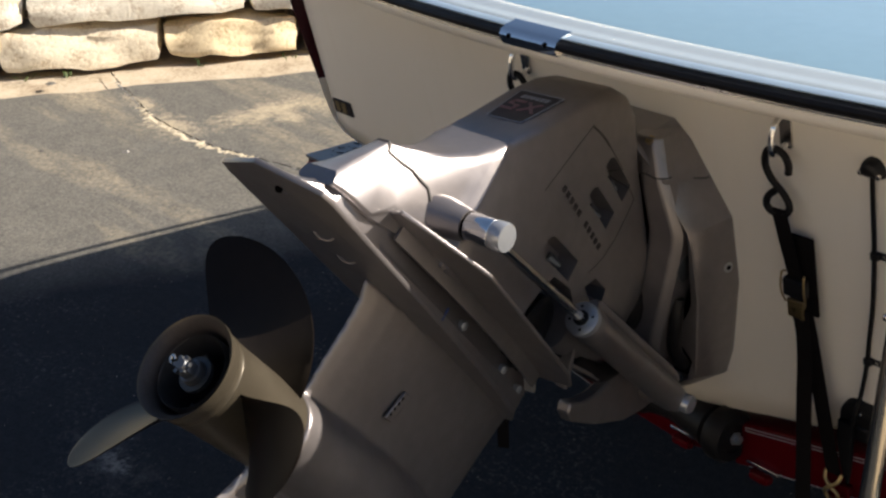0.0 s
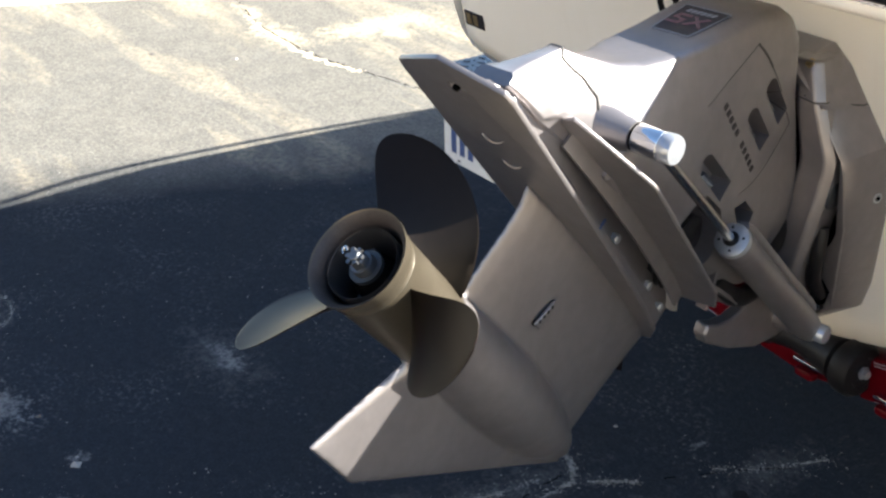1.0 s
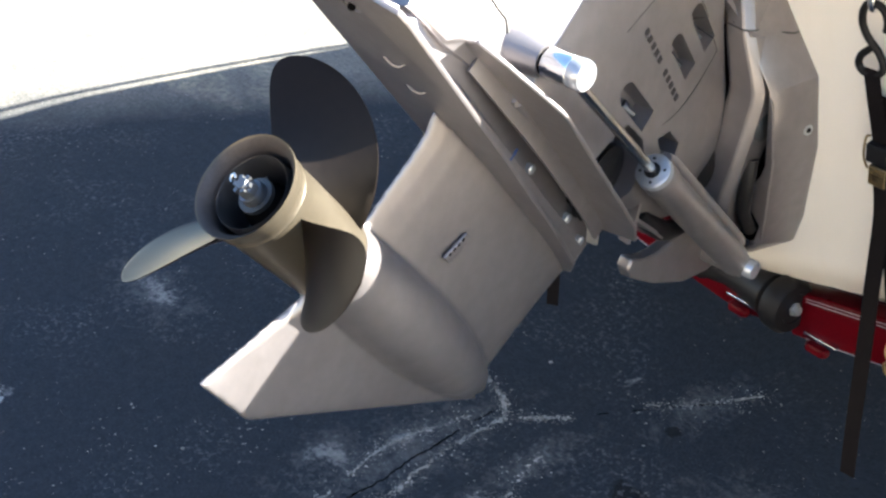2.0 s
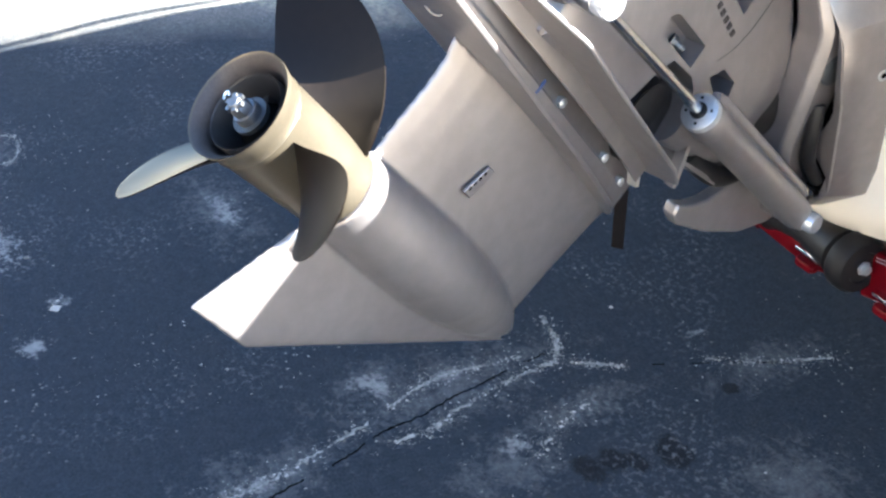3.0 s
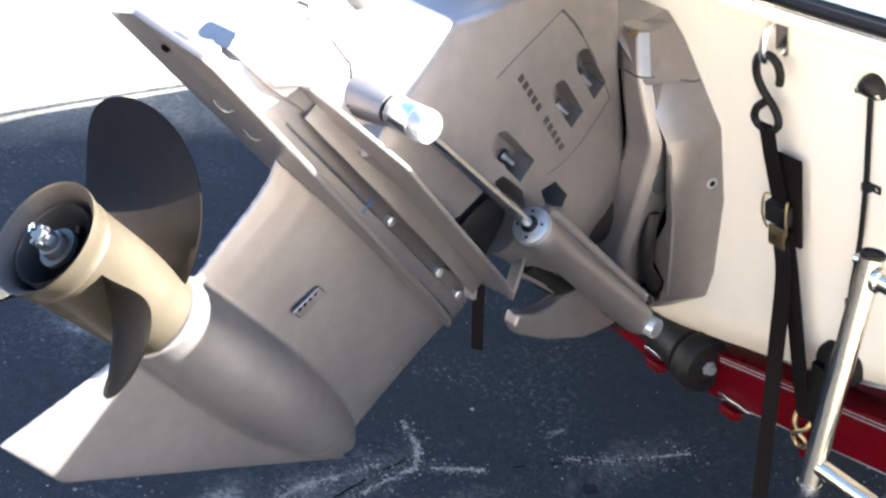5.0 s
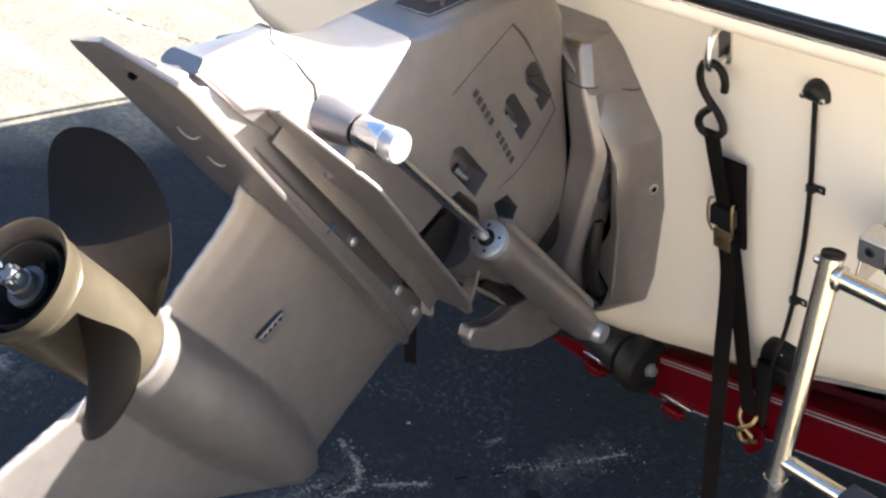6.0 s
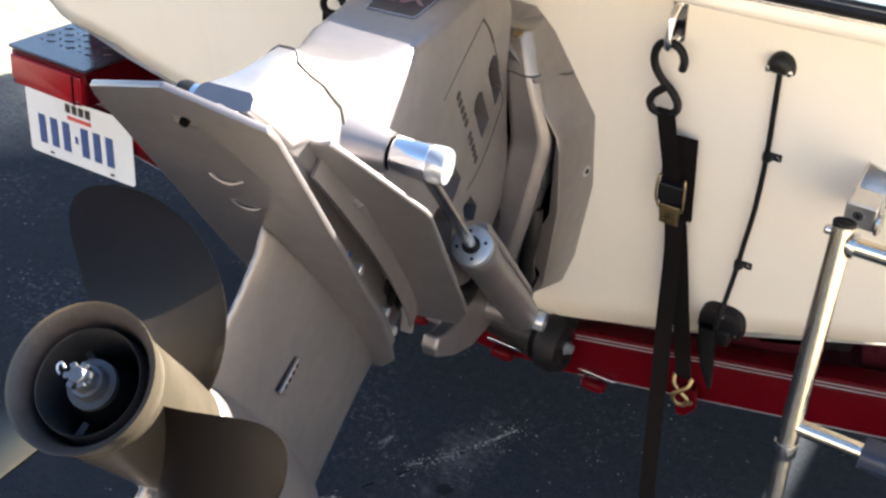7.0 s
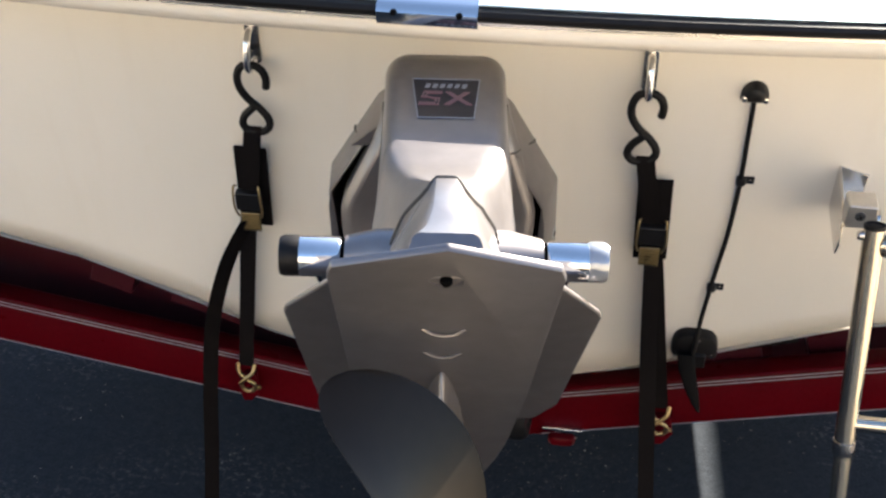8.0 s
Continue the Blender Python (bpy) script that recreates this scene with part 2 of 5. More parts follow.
SILVER = plain("decal_silver", (0.30, 0.32, 0.36), 0.4, 0.3, 0.0, 0.1, 60.0, 0.0)
PINK = plain("decal_pink", (0.20, 0.10, 0.115), 0.4, 0.1, 0.0, 0.1, 60.0, 0.0)
GREYINK = plain("grey_lettering", (0.045, 0.040, 0.040), 0.6, 0.0, 0.0, 0.1, 60.0, 0.0, 0.1)
NAVY = plain("navy_grip", (0.015, 0.022, 0.045), 0.5, 0.0, 0.0, 0.2, 40.0, 0.2)
CAPPLASTIC = plain("grey_cap", (0.40, 0.42, 0.45), 0.2, 0.6, 0.0, 0.08, 40.0, 0.0)
GREEN = plain("weed_leaf", (0.07, 0.11, 0.03), 0.6, 0.0, 0.0, 0.3, 40.0, 0.0)
EDGING = plain("deck_edging", (0.36, 0.42, 0.46), 0.22, 0.0, 0.4, 0.04, 6.0, 0.0)
# steel tinted warm, painting in the golden reflection of sunlit ground
SST = plain("polished_stainless", (0.68, 0.62, 0.51), 0.19, 1.0, 0.0, 0.04, 20.0, 0.02)
# steel tinted blue, so the reflected sky is put into its colour
INSERT = plain("rail_insert_metal", (0.62, 0.76, 0.84), 0.36, 0.7, 0.0, 0.06, 30.0, 0.03)
NUT = plain("dull_steel", (0.13, 0.135, 0.145), 0.42, 0.85, 0.0, 0.2, 90.0, 0.1)
WASHER = plain("dark_washer", (0.05, 0.055, 0.06), 0.45, 0.6, 0.0, 0.2, 60.0, 0.1)
SEAM = plain("seam_gasket", (0.05, 0.046, 0.042), 0.6, 0.0, 0.0, 0.2, 40.0, 0.0)


# ---- mesh helpers ----
def thing(name, at, label, category, group="", kind=""):
    ob = new(name)
    ob.location = at
    ob.empty_display_size = 0.05
    return tagged(ob, label, category, group, kind)


def part(name, bm, material, parent, label="", smooth=True, bevel=0.0, angle=40):
    """Links a bmesh, in world metres, as one mesh object under a thing or a part."""
    me = bpy.data.meshes.new(name)
    bmesh.ops.recalc_face_normals(bm, faces=bm.faces)
    bm.to_mesh(me)
    bm.free()
    me.materials.append(material)
    ob = new(name, me)
    if smooth:
        me.shade_smooth()
        me.set_sharp_from_angle(angle=radians(angle))
    if bevel:
        b = ob.modifiers.new("bevel", "BEVEL")
        b.width, b.segments, b.limit_method, b.angle_limit = bevel, 2, "ANGLE", radians(35)
        b.harden_normals = False
    if parent:
        ob.parent = parent
        ob.matrix_parent_inverse = world_of(parent).inverted()
    return tagged(ob, label)


def world_of(ob):
    """The pose of an object that may have a parent, before the scene is updated."""
    m = ob.matrix_basis.copy()
    if ob.parent:
        m = world_of(ob.parent) @ ob.matrix_parent_inverse @ m
    return m


def loft(sections, closed=True, caps=True, bm=None):
    """A skin over rings of equally many points."""
    bm = bm or bmesh.new()
    rings = [[bm.verts.new(p) for p in s] for s in sections]
    n = len(rings[0])
    for a, b in zip(rings, rings[1:]):
        for i in range(n if closed else n - 1):
            bm.faces.new((a[i], a[(i + 1) % n], b[(i + 1) % n], b[i]))
    if caps and closed:
        bm.faces.new(rings[0][::-1])
        bm.faces.new(rings[-1])
    return bm


def basis(way):
    """Two unit vectors square to way."""
    w = Vector(way).normalized()
    a = w.orthogonal().normalized()
    return a, w.cross(a)


def tube(points, r, n=14, caps=True, bm=None):
    """A round bar along points; r is a number or a list."""
    pts = [Vector(p) for p in points]
    rs = r if isinstance(r, (list, tuple)) else [r] * len(pts)
    ways = [(pts[min(i + 1, len(pts) - 1)] - pts[max(i - 1, 0)]).normalized() for i in range(len(pts))]
    a = basis(ways[0])[0]
    secs = []
    for p, w, q in zip(pts, ways, rs):
        a = (a - w * a.dot(w)).normalized()
        b = w.cross(a)
        secs.append([p + (a * math.cos(t) + b * math.sin(t)) * q for t in (2 * math.pi * i / n for i in range(n))])
    return loft(secs, True, caps, bm)


def curve(points, per=8):
    """A smooth line through points."""
    p = [Vector(q) for q in points]
    out = []
    for i in range(len(p) - 1):
        a, b, c, d = p[max(i - 1, 0)], p[i], p[i + 1], p[min(i + 2, len(p) - 1)]
        for j in range(per):
            t = j / per
            out.append(0.5 * (2 * b + (c - a) * t + (2 * a - 5 * b + 4 * c - d) * t * t + (3 * b - a - 3 * c + d) * t ** 3))
    return out + [p[-1]]


def lathe(at, way, profile, n=40, bm=None, caps=True):
    """A turned shape: profile of (along, radius) from at along way."""
    at, w = Vector(at), Vector(way).normalized()
    a, b = basis(w)
    secs = [[at + w * h + (a * math.cos(t) + b * math.sin(t)) * max(r, 1e-4) for t in (2 * math.pi * i / n for i in range(n))] for h, r in profile]
    return loft(secs, True, caps, bm)


def prism(outline, m, depth, bm=None):
    """A plate: outline of (x, y) in the plane of m, depth along m's z (both ways when a pair)."""
    lo, hi = depth if isinstance(depth, tuple) else (0.0, depth)
    return loft([[m @ Vector((x, y, lo)) for x, y in outline], [m @ Vector((x, y, hi)) for x, y in outline]], True, True, bm)


def box(m, lo, hi, bm=None):
    (x0, y0, z0), (x1, y1, z1) = lo, hi
    return prism([(x0, y0), (x1, y0), (x1, y1), (x0, y1)], m, (z0, z1), bm)


def rrect(w, h, r, n=5, cx=0.0, cy=0.0):
    """The outline of a rounded rectangle of half sizes w, h."""
    out = []
    for qx, qy, a0 in ((1, 1, 0), (-1, 1, 90), (-1, -1, 180), (1, -1, 270)):
        for i in range(n + 1):
            a = radians(a0 + 90 * i / n)
            out.append((cx + qx * (w - r) + r * math.cos(a), cy + qy * (h - r) + r * math.sin(a)))
    return out


def strap(points, width, side, thick=0.0022, bm=None):
    """A flat band along points, its width along side."""
    pts = [Vector(p) for p in points]
    s = Vector(side).normalized() * width / 2
    secs = []
    for i, p in enumerate(pts):
        w = (pts[min(i + 1, len(pts) - 1)] - pts[max(i - 1, 0)]).normalized()
        n = w.cross(s).normalized() * thick / 2
        secs.append([p - s - n, p + s - n, p + s + n, p - s + n])
    return loft(secs, True, True, bm)


def carve(ob, *cutters):
    """Cuts meshes out of ob for good."""
    for c in cutters:
        b = ob.modifiers.new("cut", "BOOLEAN")
        b.operation, b.object, b.solver = "DIFFERENCE", c, "EXACT"
    bpy.context.view_layer.update()
    me = bpy.data.meshes.new_from_object(ob.evaluated_get(bpy.context.evaluated_depsgraph_get()))
    ob.modifiers.clear()
    ob.data = me
    me.shade_smooth()
    me.set_sharp_from_angle(angle=radians(35))
    for c in cutters:
        bpy.data.objects.remove(c)
    return ob


def cutter(bm):
    me = bpy.data.meshes.new("cutter")
    bmesh.ops.recalc_face_normals(bm, faces=bm.faces)
    bm.to_mesh(me)
    bm.free()
    return new("cutter", me)


def fuse(ob, voxel, rounds):
    """Melts overlapping solids into one cast body with soft fillets."""
    r = ob.modifiers.new("melt", "REMESH")
    r.mode, r.voxel_size, r.use_smooth_shade = "VOXEL", voxel, True
    s = ob.modifiers.new("soften", "SMOOTH")
    s.factor, s.iterations = 0.5, rounds
    bpy.context.view_layer.update()
    me = bpy.data.meshes.new_from_object(ob.evaluated_get(bpy.context.evaluated_depsgraph_get()))
    ob.modifiers.clear()
    ob.data = me
    me.shade_smooth()
    return ob


# ---- ground ----
def make_ground():
    bm = box(Matrix(), (-400, -400, -0.5), (400, 400, -0.035))
    tagged(part("ground", bm, DIRT, None, "", False), "sandy brown soil around the driveway", "ground", "", "structure")
    # the asphalt reaches a ragged edge along the foot of the stone wall
    rnd = random.Random(4)
    edge = []
    for i in range(66):
        d = -4.2 + i * 0.2
        edge.append((EDGE[0] + WALLWAY.x * d + rnd.uniform(-0.03, 0.03), EDGE[1] + WALLWAY.y * d + rnd.uniform(-0.02, 0.02)))
    # unseen starboard and rear edge, set so sunlit soil bounces light onto the stern
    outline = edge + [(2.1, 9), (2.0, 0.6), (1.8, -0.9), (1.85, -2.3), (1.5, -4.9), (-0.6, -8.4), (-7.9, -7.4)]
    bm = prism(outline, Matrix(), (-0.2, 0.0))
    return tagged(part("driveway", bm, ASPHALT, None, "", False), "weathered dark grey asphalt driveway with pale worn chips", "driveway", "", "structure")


WALLWAY = Vector((0.452, 0.892, 0.0))
WALLFOOT = Vector((-4.55, 0.51, 0.0))
EDGE = (-4.13, 0.37)
driveway = make_ground()


CRACKS = [([(-3.56, 0.765), (-3.44, 0.735), (-3.3, 0.712), (-3.15, 0.71), (-2.89, 0.715), (-2.74, 0.75), (-2.62, 0.785)], 0.042, 0.026),
          ([(-4.0, 0.86), (-3.7, 0.80), (-3.56, 0.765)], 0.016, 0.016),
          ([(-2.62, 0.785), (-2.28, 0.87), (-1.7, 1.05)], 0.014, 0.016),
          ([(-0.19, -1.25), (-0.22, -0.95), (-0.227, -0.873), (-0.234, -0.795), (-0.252, -0.71), (-0.283, -0.578)], 0.013, 0.030),
          ([(-0.302, -0.522), (-0.325, -0.442), (-0.33, -0.38), (-0.319, -0.316), (-0.305, -0.231)], 0.009, 0.030),
          ([(-0.212, -0.56), (-0.214, -0.473), (-0.23, -0.426), (-0.256, -0.312), (-0.258, -0.229), (-0.262, -0.178)], 0.016, 0.018),
          ([(-0.262, -0.178), (-0.29, -0.155), (-0.321, -0.14), (-0.388, -0.124)], 0.018, 0.018),
          ([(-0.238, -0.148), (-0.212, -0.112), (-0.182, -0.07)], 0.009, 0.014),
          ([(-0.124, 0.083), (-0.073, 0.152), (-0.035, 0.233), (-0.002, 0.307)], 0.010, 0.024),
          ([(-0.13, -0.20), (-0.10, -0.28), (-0.06, -0.36)], 0.006, 0.030),
          ([(-1.71, -1.02), (-1.69, -0.90), (-1.56, -0.93), (-1.585, -1.06)], 0.006, 0.012)]
FISSURES = [([(-0.15, -1.2), (-0.19, -0.86), (-0.206, -0.764), (-0.222, -0.653), (-0.249, -0.567), (-0.251, -0.491), (-0.269, -0.404), (-0.273, -0.343), (-0.286, -0.253), (-0.29, -0.187)], 0.009),
            ([(-4.2, 0.93), (-4.0, 0.875), (-3.7, 0.815), (-3.44, 0.75), (-3.15, 0.735), (-2.89, 0.74), (-2.6, 0.80), (-2.28, 0.885), (-1.7, 1.065)], 0.012),
            ([(-0.16, -0.02), (-0.12, 0.06), (-0.08, 0.14), (-0.03, 0.22)], 0.003)]


def make_crack_line(pts, width, seed, mat, label):
    """A shallow crack in the asphalt, its bottom filled with pale grit: an uneven ribbon that breaks off in places."""
    rnd = random.Random(seed)
    line = curve([(x, y, 0.0015) for x, y in pts], 14)
    bm = bmesh.new()
    rows = []
    for i, p in enumerate(line):
        w = (line[min(i + 1, len(line) - 1)] - line[max(i - 1, 0)]).normalized()
        n = Vector((-w.y, w.x, 0))
        k = 0.25 + 0.75 * abs(noise.noise(Vector((i * 0.23, seed * 3.1, 0))) * 1.6)
        p = p + n * rnd.uniform(-0.25, 0.25) * width
        a, b = width * k * rnd.uniform(0.25, 0.9), width * k * rnd.uniform(0.25, 0.9)
        rows.append([bm.verts.new(q) for q in (p + n * a - Vector((0, 0, 0.003)), p + n * a * 0.5, p - n * b * 0.5, p - n * b - Vector((0, 0, 0.003)))])
    for a, b in zip(rows, rows[1:]):
        if noise.noise(Vector((a[1].co.x * 26, a[1].co.y * 26, seed))) < -0.12 and width < 0.03:
            continue
        for i in range(3):
            bm.faces.new((a[i], a[i + 1], b[i + 1], b[i]))
    return part("crack", bm, mat, driveway, label, True)


for i, (pts, width, spread) in enumerate(CRACKS):
    make_crack_line(pts, width * 1.5 if width > 0.03 else width, i + 1, SANDY if width > 0.03 else SCUFF, "pale sandy crack")
for i, (pts, width) in enumerate(FISSURES):
    make_crack_line([(x, y) for x, y in pts], width, i + 31, DARK, "dark open crack")


def make_grit():
    """Pale chips of stone, thick along the cracks and in drifts over the asphalt."""
    rnd = random.Random(21)
    bm = bmesh.new()

    def chip(x, y, r):
        n = rnd.choice((4, 5))
        a0 = rnd.uniform(0, 6.3)
        rim = [bm.verts.new((x + r * rnd.uniform(0.6, 1.2) * math.cos(a0 + 6.283 * i / n), y + r * rnd.uniform(0.6, 1.2) * math.sin(a0 + 6.283 * i / n), 0.0003)) for i in range(n)]
        top = bm.verts.new((x + rnd.uniform(-0.2, 0.2) * r, y + rnd.uniform(-0.2, 0.2) * r, r * rnd.uniform(0.25, 0.6)))
        for i in range(n):
            bm.faces.new((rim[i], rim[(i + 1) % n], top))

    for pts, width, spread in CRACKS:
        line = curve([(x, y, 0) for x, y in pts], 20)
        for p in line:
            for _ in range(9):
                d = abs(rnd.gauss(0, 1))
                a = rnd.uniform(0, 6.283)
                chip(p.x + spread * d * math.cos(a), p.y + spread * d * math.sin(a), (0.0006 + 0.0030 * rnd.random() ** 3) * (1.3 if d < 0.6 else 0.8))
    # worn drifts: where the noise is high, chips lie close
    made = 0
    while made < 5200:
        x, y = rnd.uniform(-2.6, 0.9), rnd.uniform(-1.5, 0.9)
        v = noise.noise(Vector((x * 2.2, y * 2.2, 4.0))) + 0.6 * noise.noise(Vector((x * 7, y * 7, 9.0)))
        if v > rnd.uniform(-0.1, 0.55):
            chip(x, y, 0.0006 + 0.0026 * rnd.random() ** 4)
            made += 1
    for x, y, r in ((-0.907, -0.99, 0.013), (-0.93, -0.98, 0.006), (-0.55, -0.75, 0.006), (-1.12, -1.0, 0.010), (-0.35, 0.02, 0.006), (-3.05, 0.45, 0.02), (-3.3, 0.2, 0.016), (-4.2, 0.62, 0.035)):
        chip(x, y, r)
    k = Mat("grit", 0.9, 0.0, 0.0, 0.2)
    geo = k.t.nodes.new("ShaderNodeNewGeometry").outputs["Random Per Island"]
    k.color(k.ramp(geo, (0.0, (0.07, 0.068, 0.064)), (0.6, (0.16, 0.152, 0.14)), (1.0, (0.34, 0.325, 0.30))))
    return tagged(part("grit", bm, k.m, None, "", False), "pale stone chips scattered on the asphalt", "gravel", "", "stuff")


make_grit()


def make_wall():
    """Rough limestone blocks, dry-laid in courses."""
    m = Matrix(((WALLWAY.x, WALLWAY.y, 0, WALLFOOT.x), (WALLWAY.y, -WALLWAY.x, 0, WALLFOOT.y), (0, 0, 1, 0), (0, 0, 0, 1)))
    wall = thing("retaining_wall", WALLFOOT, "dry-laid retaining wall of rough sunlit limestone blocks", "stone wall", "", "structure")
    back = box(m, (-7, -1.6, -0.2), (9, -0.42, 0.72))
    part("bank", back, DIRT, wall, "earth bank behind the stones", False)
    rnd = random.Random(11)
    courses = [(0.0, 0.19, [(-0.62, 0.0), (0.02, 0.78), (0.83, 1.47), (1.52, 2.2)], 0.0),
               (0.205, 0.215, [(-0.5, 0.15), (0.19, 1.24), (1.28, 1.95)], -0.06),
               (0.43, 0.22, [(-0.7, 0.4), (0.45, 1.05), (1.1, 1.9)], -0.13)]
    for z0, h, blocks, back_off in courses:
        left = blocks[0][0]
        more = []
        while left > -6.5:
            w = rnd.uniform(0.45, 0.85)
            more.append((left - w, left - 0.05))
            left -= w
        right = blocks[-1][1] + 0.05
        while right < 8:
            w = rnd.uniform(0.45, 0.85)
            more.append((right, right + w - 0.05))
            right += w
        for x0, x1 in blocks + more:
            part("stone", rock(m, x0, x1, z0, h * rnd.uniform(0.92, 1.05), back_off, rnd.randrange(999)), LIME, wall, "", True, 0.0, 28)
    return wall


def rock(m, x0, x1, z0, h, off, seed):
    rnd = random.Random(seed)
    bm = bmesh.new()
    bmesh.ops.create_cube(bm, size=1.0)
    bmesh.ops.subdivide_edges(bm, edges=bm.edges[:], cuts=10, use_grid_fill=True)
    cx, lx, ly = (x0 + x1) / 2, x1 - x0, 0.36
    shift = Vector((seed * 0.37, seed * 0.11, seed * 0.23))
    cut = [rnd.uniform(-0.25, 0.25) for _ in range(2)]
    for v in bm.verts:
        p = v.co.copy()
        k = 1.0 - 0.10 * (abs(p.x) * 2) ** 4 - 0.06 * (abs(p.z) * 2) ** 4
        q = Vector((p.x * lx * (1 - 0.03 * (abs(p.z) * 2) ** 3) + cut[0] * p.z * h, p.y * ly * k, p.z * h * (1 - 0.16 * (abs(p.x) * 2) ** 3)))
        q.y -= 0.42 * q.z
        q += noise.noise_vector(q * 5 + shift) * 0.034 + noise.noise_vector(q * 21 + shift) * 0.014
        v.co = m @ Vector((cx + q.x, -0.17 + off + q.y, z0 + h / 2 + q.z))
    return bm


make_wall()


def make_weeds():
    """Small green tufts at the foot of the stones."""
    rnd = random.Random(8)
    bm = bmesh.new()
    for d, n in ((0.33, 9), (0.12, 6), (0.98, 10), (1.42, 5), (-0.3, 7)):
        for _ in range(n):
            c = WALLFOOT + WALLWAY * (d + rnd.uniform(-0.03, 0.03)) + Vector((0.892, -0.452, 0)) * rnd.uniform(0.03, 0.09)
            a, h = rnd.uniform(0, 6.28), rnd.uniform(0.015, 0.04)
            o = Vector((math.cos(a), math.sin(a), 0))
            s = Vector((-o.y, o.x, 0)) * h * 0.22
            tip = bm.verts.new(c + o * h * 0.9 + Vector((0, 0, h * 0.8 - 0.03)))
            mid = [bm.verts.new(c + o * h * 0.45 + q + Vector((0, 0, h * 0.7 - 0.03))) for q in (s, -s)]
            foot = bm.verts.new(c + Vector((0, 0, -0.035)))
            bm.faces.new((foot, mid[0], tip, mid[1]))
    return tagged(part("weeds", bm, GREEN, None, "", False), "small green weeds at the foot of the stones", "weeds", "", "stuff")


make_weeds()


def make_surroundings():
    """Unseen plain walls that close the place: one behind bounces sunlight, one to starboard casts shade."""
    k = Mat("stucco", 0.9, 0.0, 0.0, 0.2)
    f = k.mix(0.5, k.noise(3, 5.0), k.noise(60, 4.0))
    k.color(k.ramp(f, (0.3, (0.27, 0.24, 0.20)), (0.7, (0.35, 0.315, 0.265))))
    k.bump(f, 0.5, 0.006)
    tagged(part("house_wall", box(Matrix(), (-14, -9.9, -0.2), (16, -9.5, 4.0)), k.m, None, "", False), "unseen warm beige stucco wall added behind the driveway to bounce sunlight", "house wall", "", "structure")
    tagged(part("garden_wall", box(Matrix(), (2.3, 1.7, -0.2), (2.5, 16, SHADE_TOP)), k.m, None, "", False), "unseen plain stucco wall added beside the driveway to cast shade", "garden wall", "", "structure")


# height of the added wall, set for where its shade ends
SHADE_TOP = 2.006
make_surroundings()

# ---- boat ----
RAKE = 0.245


def transom_y(z):
    return 0.2495 - RAKE * z


def rail_y(x):
    return -0.249 + 0.191 * x * x


def rail_z(x):
    return 1.1435 - 0.017 * x * x


boat = thing("boat", (0, 1.5, 0.4), "cream-white motorboat with a maroon side on a trailer", "boat")


def make_hull(half, name, mat, label):
    """A stretch of the hull's skin from the transom to the bow, on both sides."""
    stations = [(0.0, 1.0, 0.0), (0.6, 1.03, 0.0), (1.6, 1.06, 0.01), (3.0, 1.05, 0.05), (4.2, 0.85, 0.16), (5.0, 0.5, 0.35), (5.5, 0.06, 0.62)]
    bm = bmesh.new()
    for sgn in (1, -1):
        secs = []
        for y0, s, lift in stations:
            secs.append([(sgn * x * s, transom_y(z) if y0 == 0.0 else y0, z + lift) for x, z in half])
        loft(secs, False, False, bm)
    return part(name, bm, mat, boat, label, True, 0.0, 30)


make_hull([(0.0, 0.385), (0.30, 0.47), (0.62, 0.60), (0.80, 0.640), (0.90, 0.672), (0.965, 0.69), (0.998, 0.724), (1.008, 0.77), (1.012, 0.815)], "hull_bottom", GEL, "cream-white hull bottom")
make_hull([(1.012, 0.815), (1.022, 0.88), (1.035, 0.98), (1.04, 1.11)], "hull_side", MAROON, "dark maroon hull side")


def make_transom():
    """The cream transom panel with a rolled corner on either side, and its overhanging lip."""
    half = [(0.0, 0.380), (0.15, 0.425), (0.30, 0.475), (0.46, 0.545), (0.62, 0.605), (0.78, 0.646), (0.84, 0.672), (0.95, 0.686), (0.985, 0.702), (1.003, 0.735), (1.010, 0.81), (1.027, 0.93), (1.04, 1.10)]
    outline = [(-x, z) for x, z in half[::-1]] + half[1:]
    bm = bmesh.new()
    grid = []
    n = 41
    for i in range(n):
        x = -1.04 + 2.08 * i / (n - 1)
        low = np.interp(abs(x), [h[0] for h in half], [h[1] for h in half])
        col = []
        for j in range(13):
            z = low + (1.10 - low) * j / 12
            edge = max(0.0, (abs(x) - 0.96) / 0.08)
            col.append(bm.verts.new((x, transom_y(z) + 0.05 * edge ** 2, z)))
        grid.append(col)
    for a, b in zip(grid, grid[1:]):
        for j in range(12):
            bm.faces.new((a[j], b[j], b[j + 1], a[j + 1]))
    ob = part("transom", bm, GEL, boat, "cream-white gelcoat transom", True)
    s = ob.modifiers.new("skin", "SOLIDIFY")
    s.thickness, s.offset = 0.03, -1
    return ob


make_transom()


def sweep(profile, name, mat, label, x0=-1.04, x1=1.04, n=60):
    """A moulding swept along the bowed stern: profile of (out, up) from the rail line."""
    secs = []
    for i in range(n + 1):
        x = x0 + (x1 - x0) * i / n
        secs.append([(x, rail_y(x) - o, rail_z(x) + u) for o, u in profile])
    return part(name, loft(secs), mat, boat, label, True, 0.0, 35)


# lip under the rail, the rail itself, its bright insert, and the deck behind
sweep([(0.0, 0.0), (0.002, -0.008), (0.0, -0.016), (-0.006, -0.023), (-0.016, -0.028), (-0.05, -0.040), (-0.10, -0.053), (-0.16, -0.066), (-0.24, -0.078), (-0.24, 0.0)], "stern_lip", GEL, "cream overhanging lip under the rub rail")
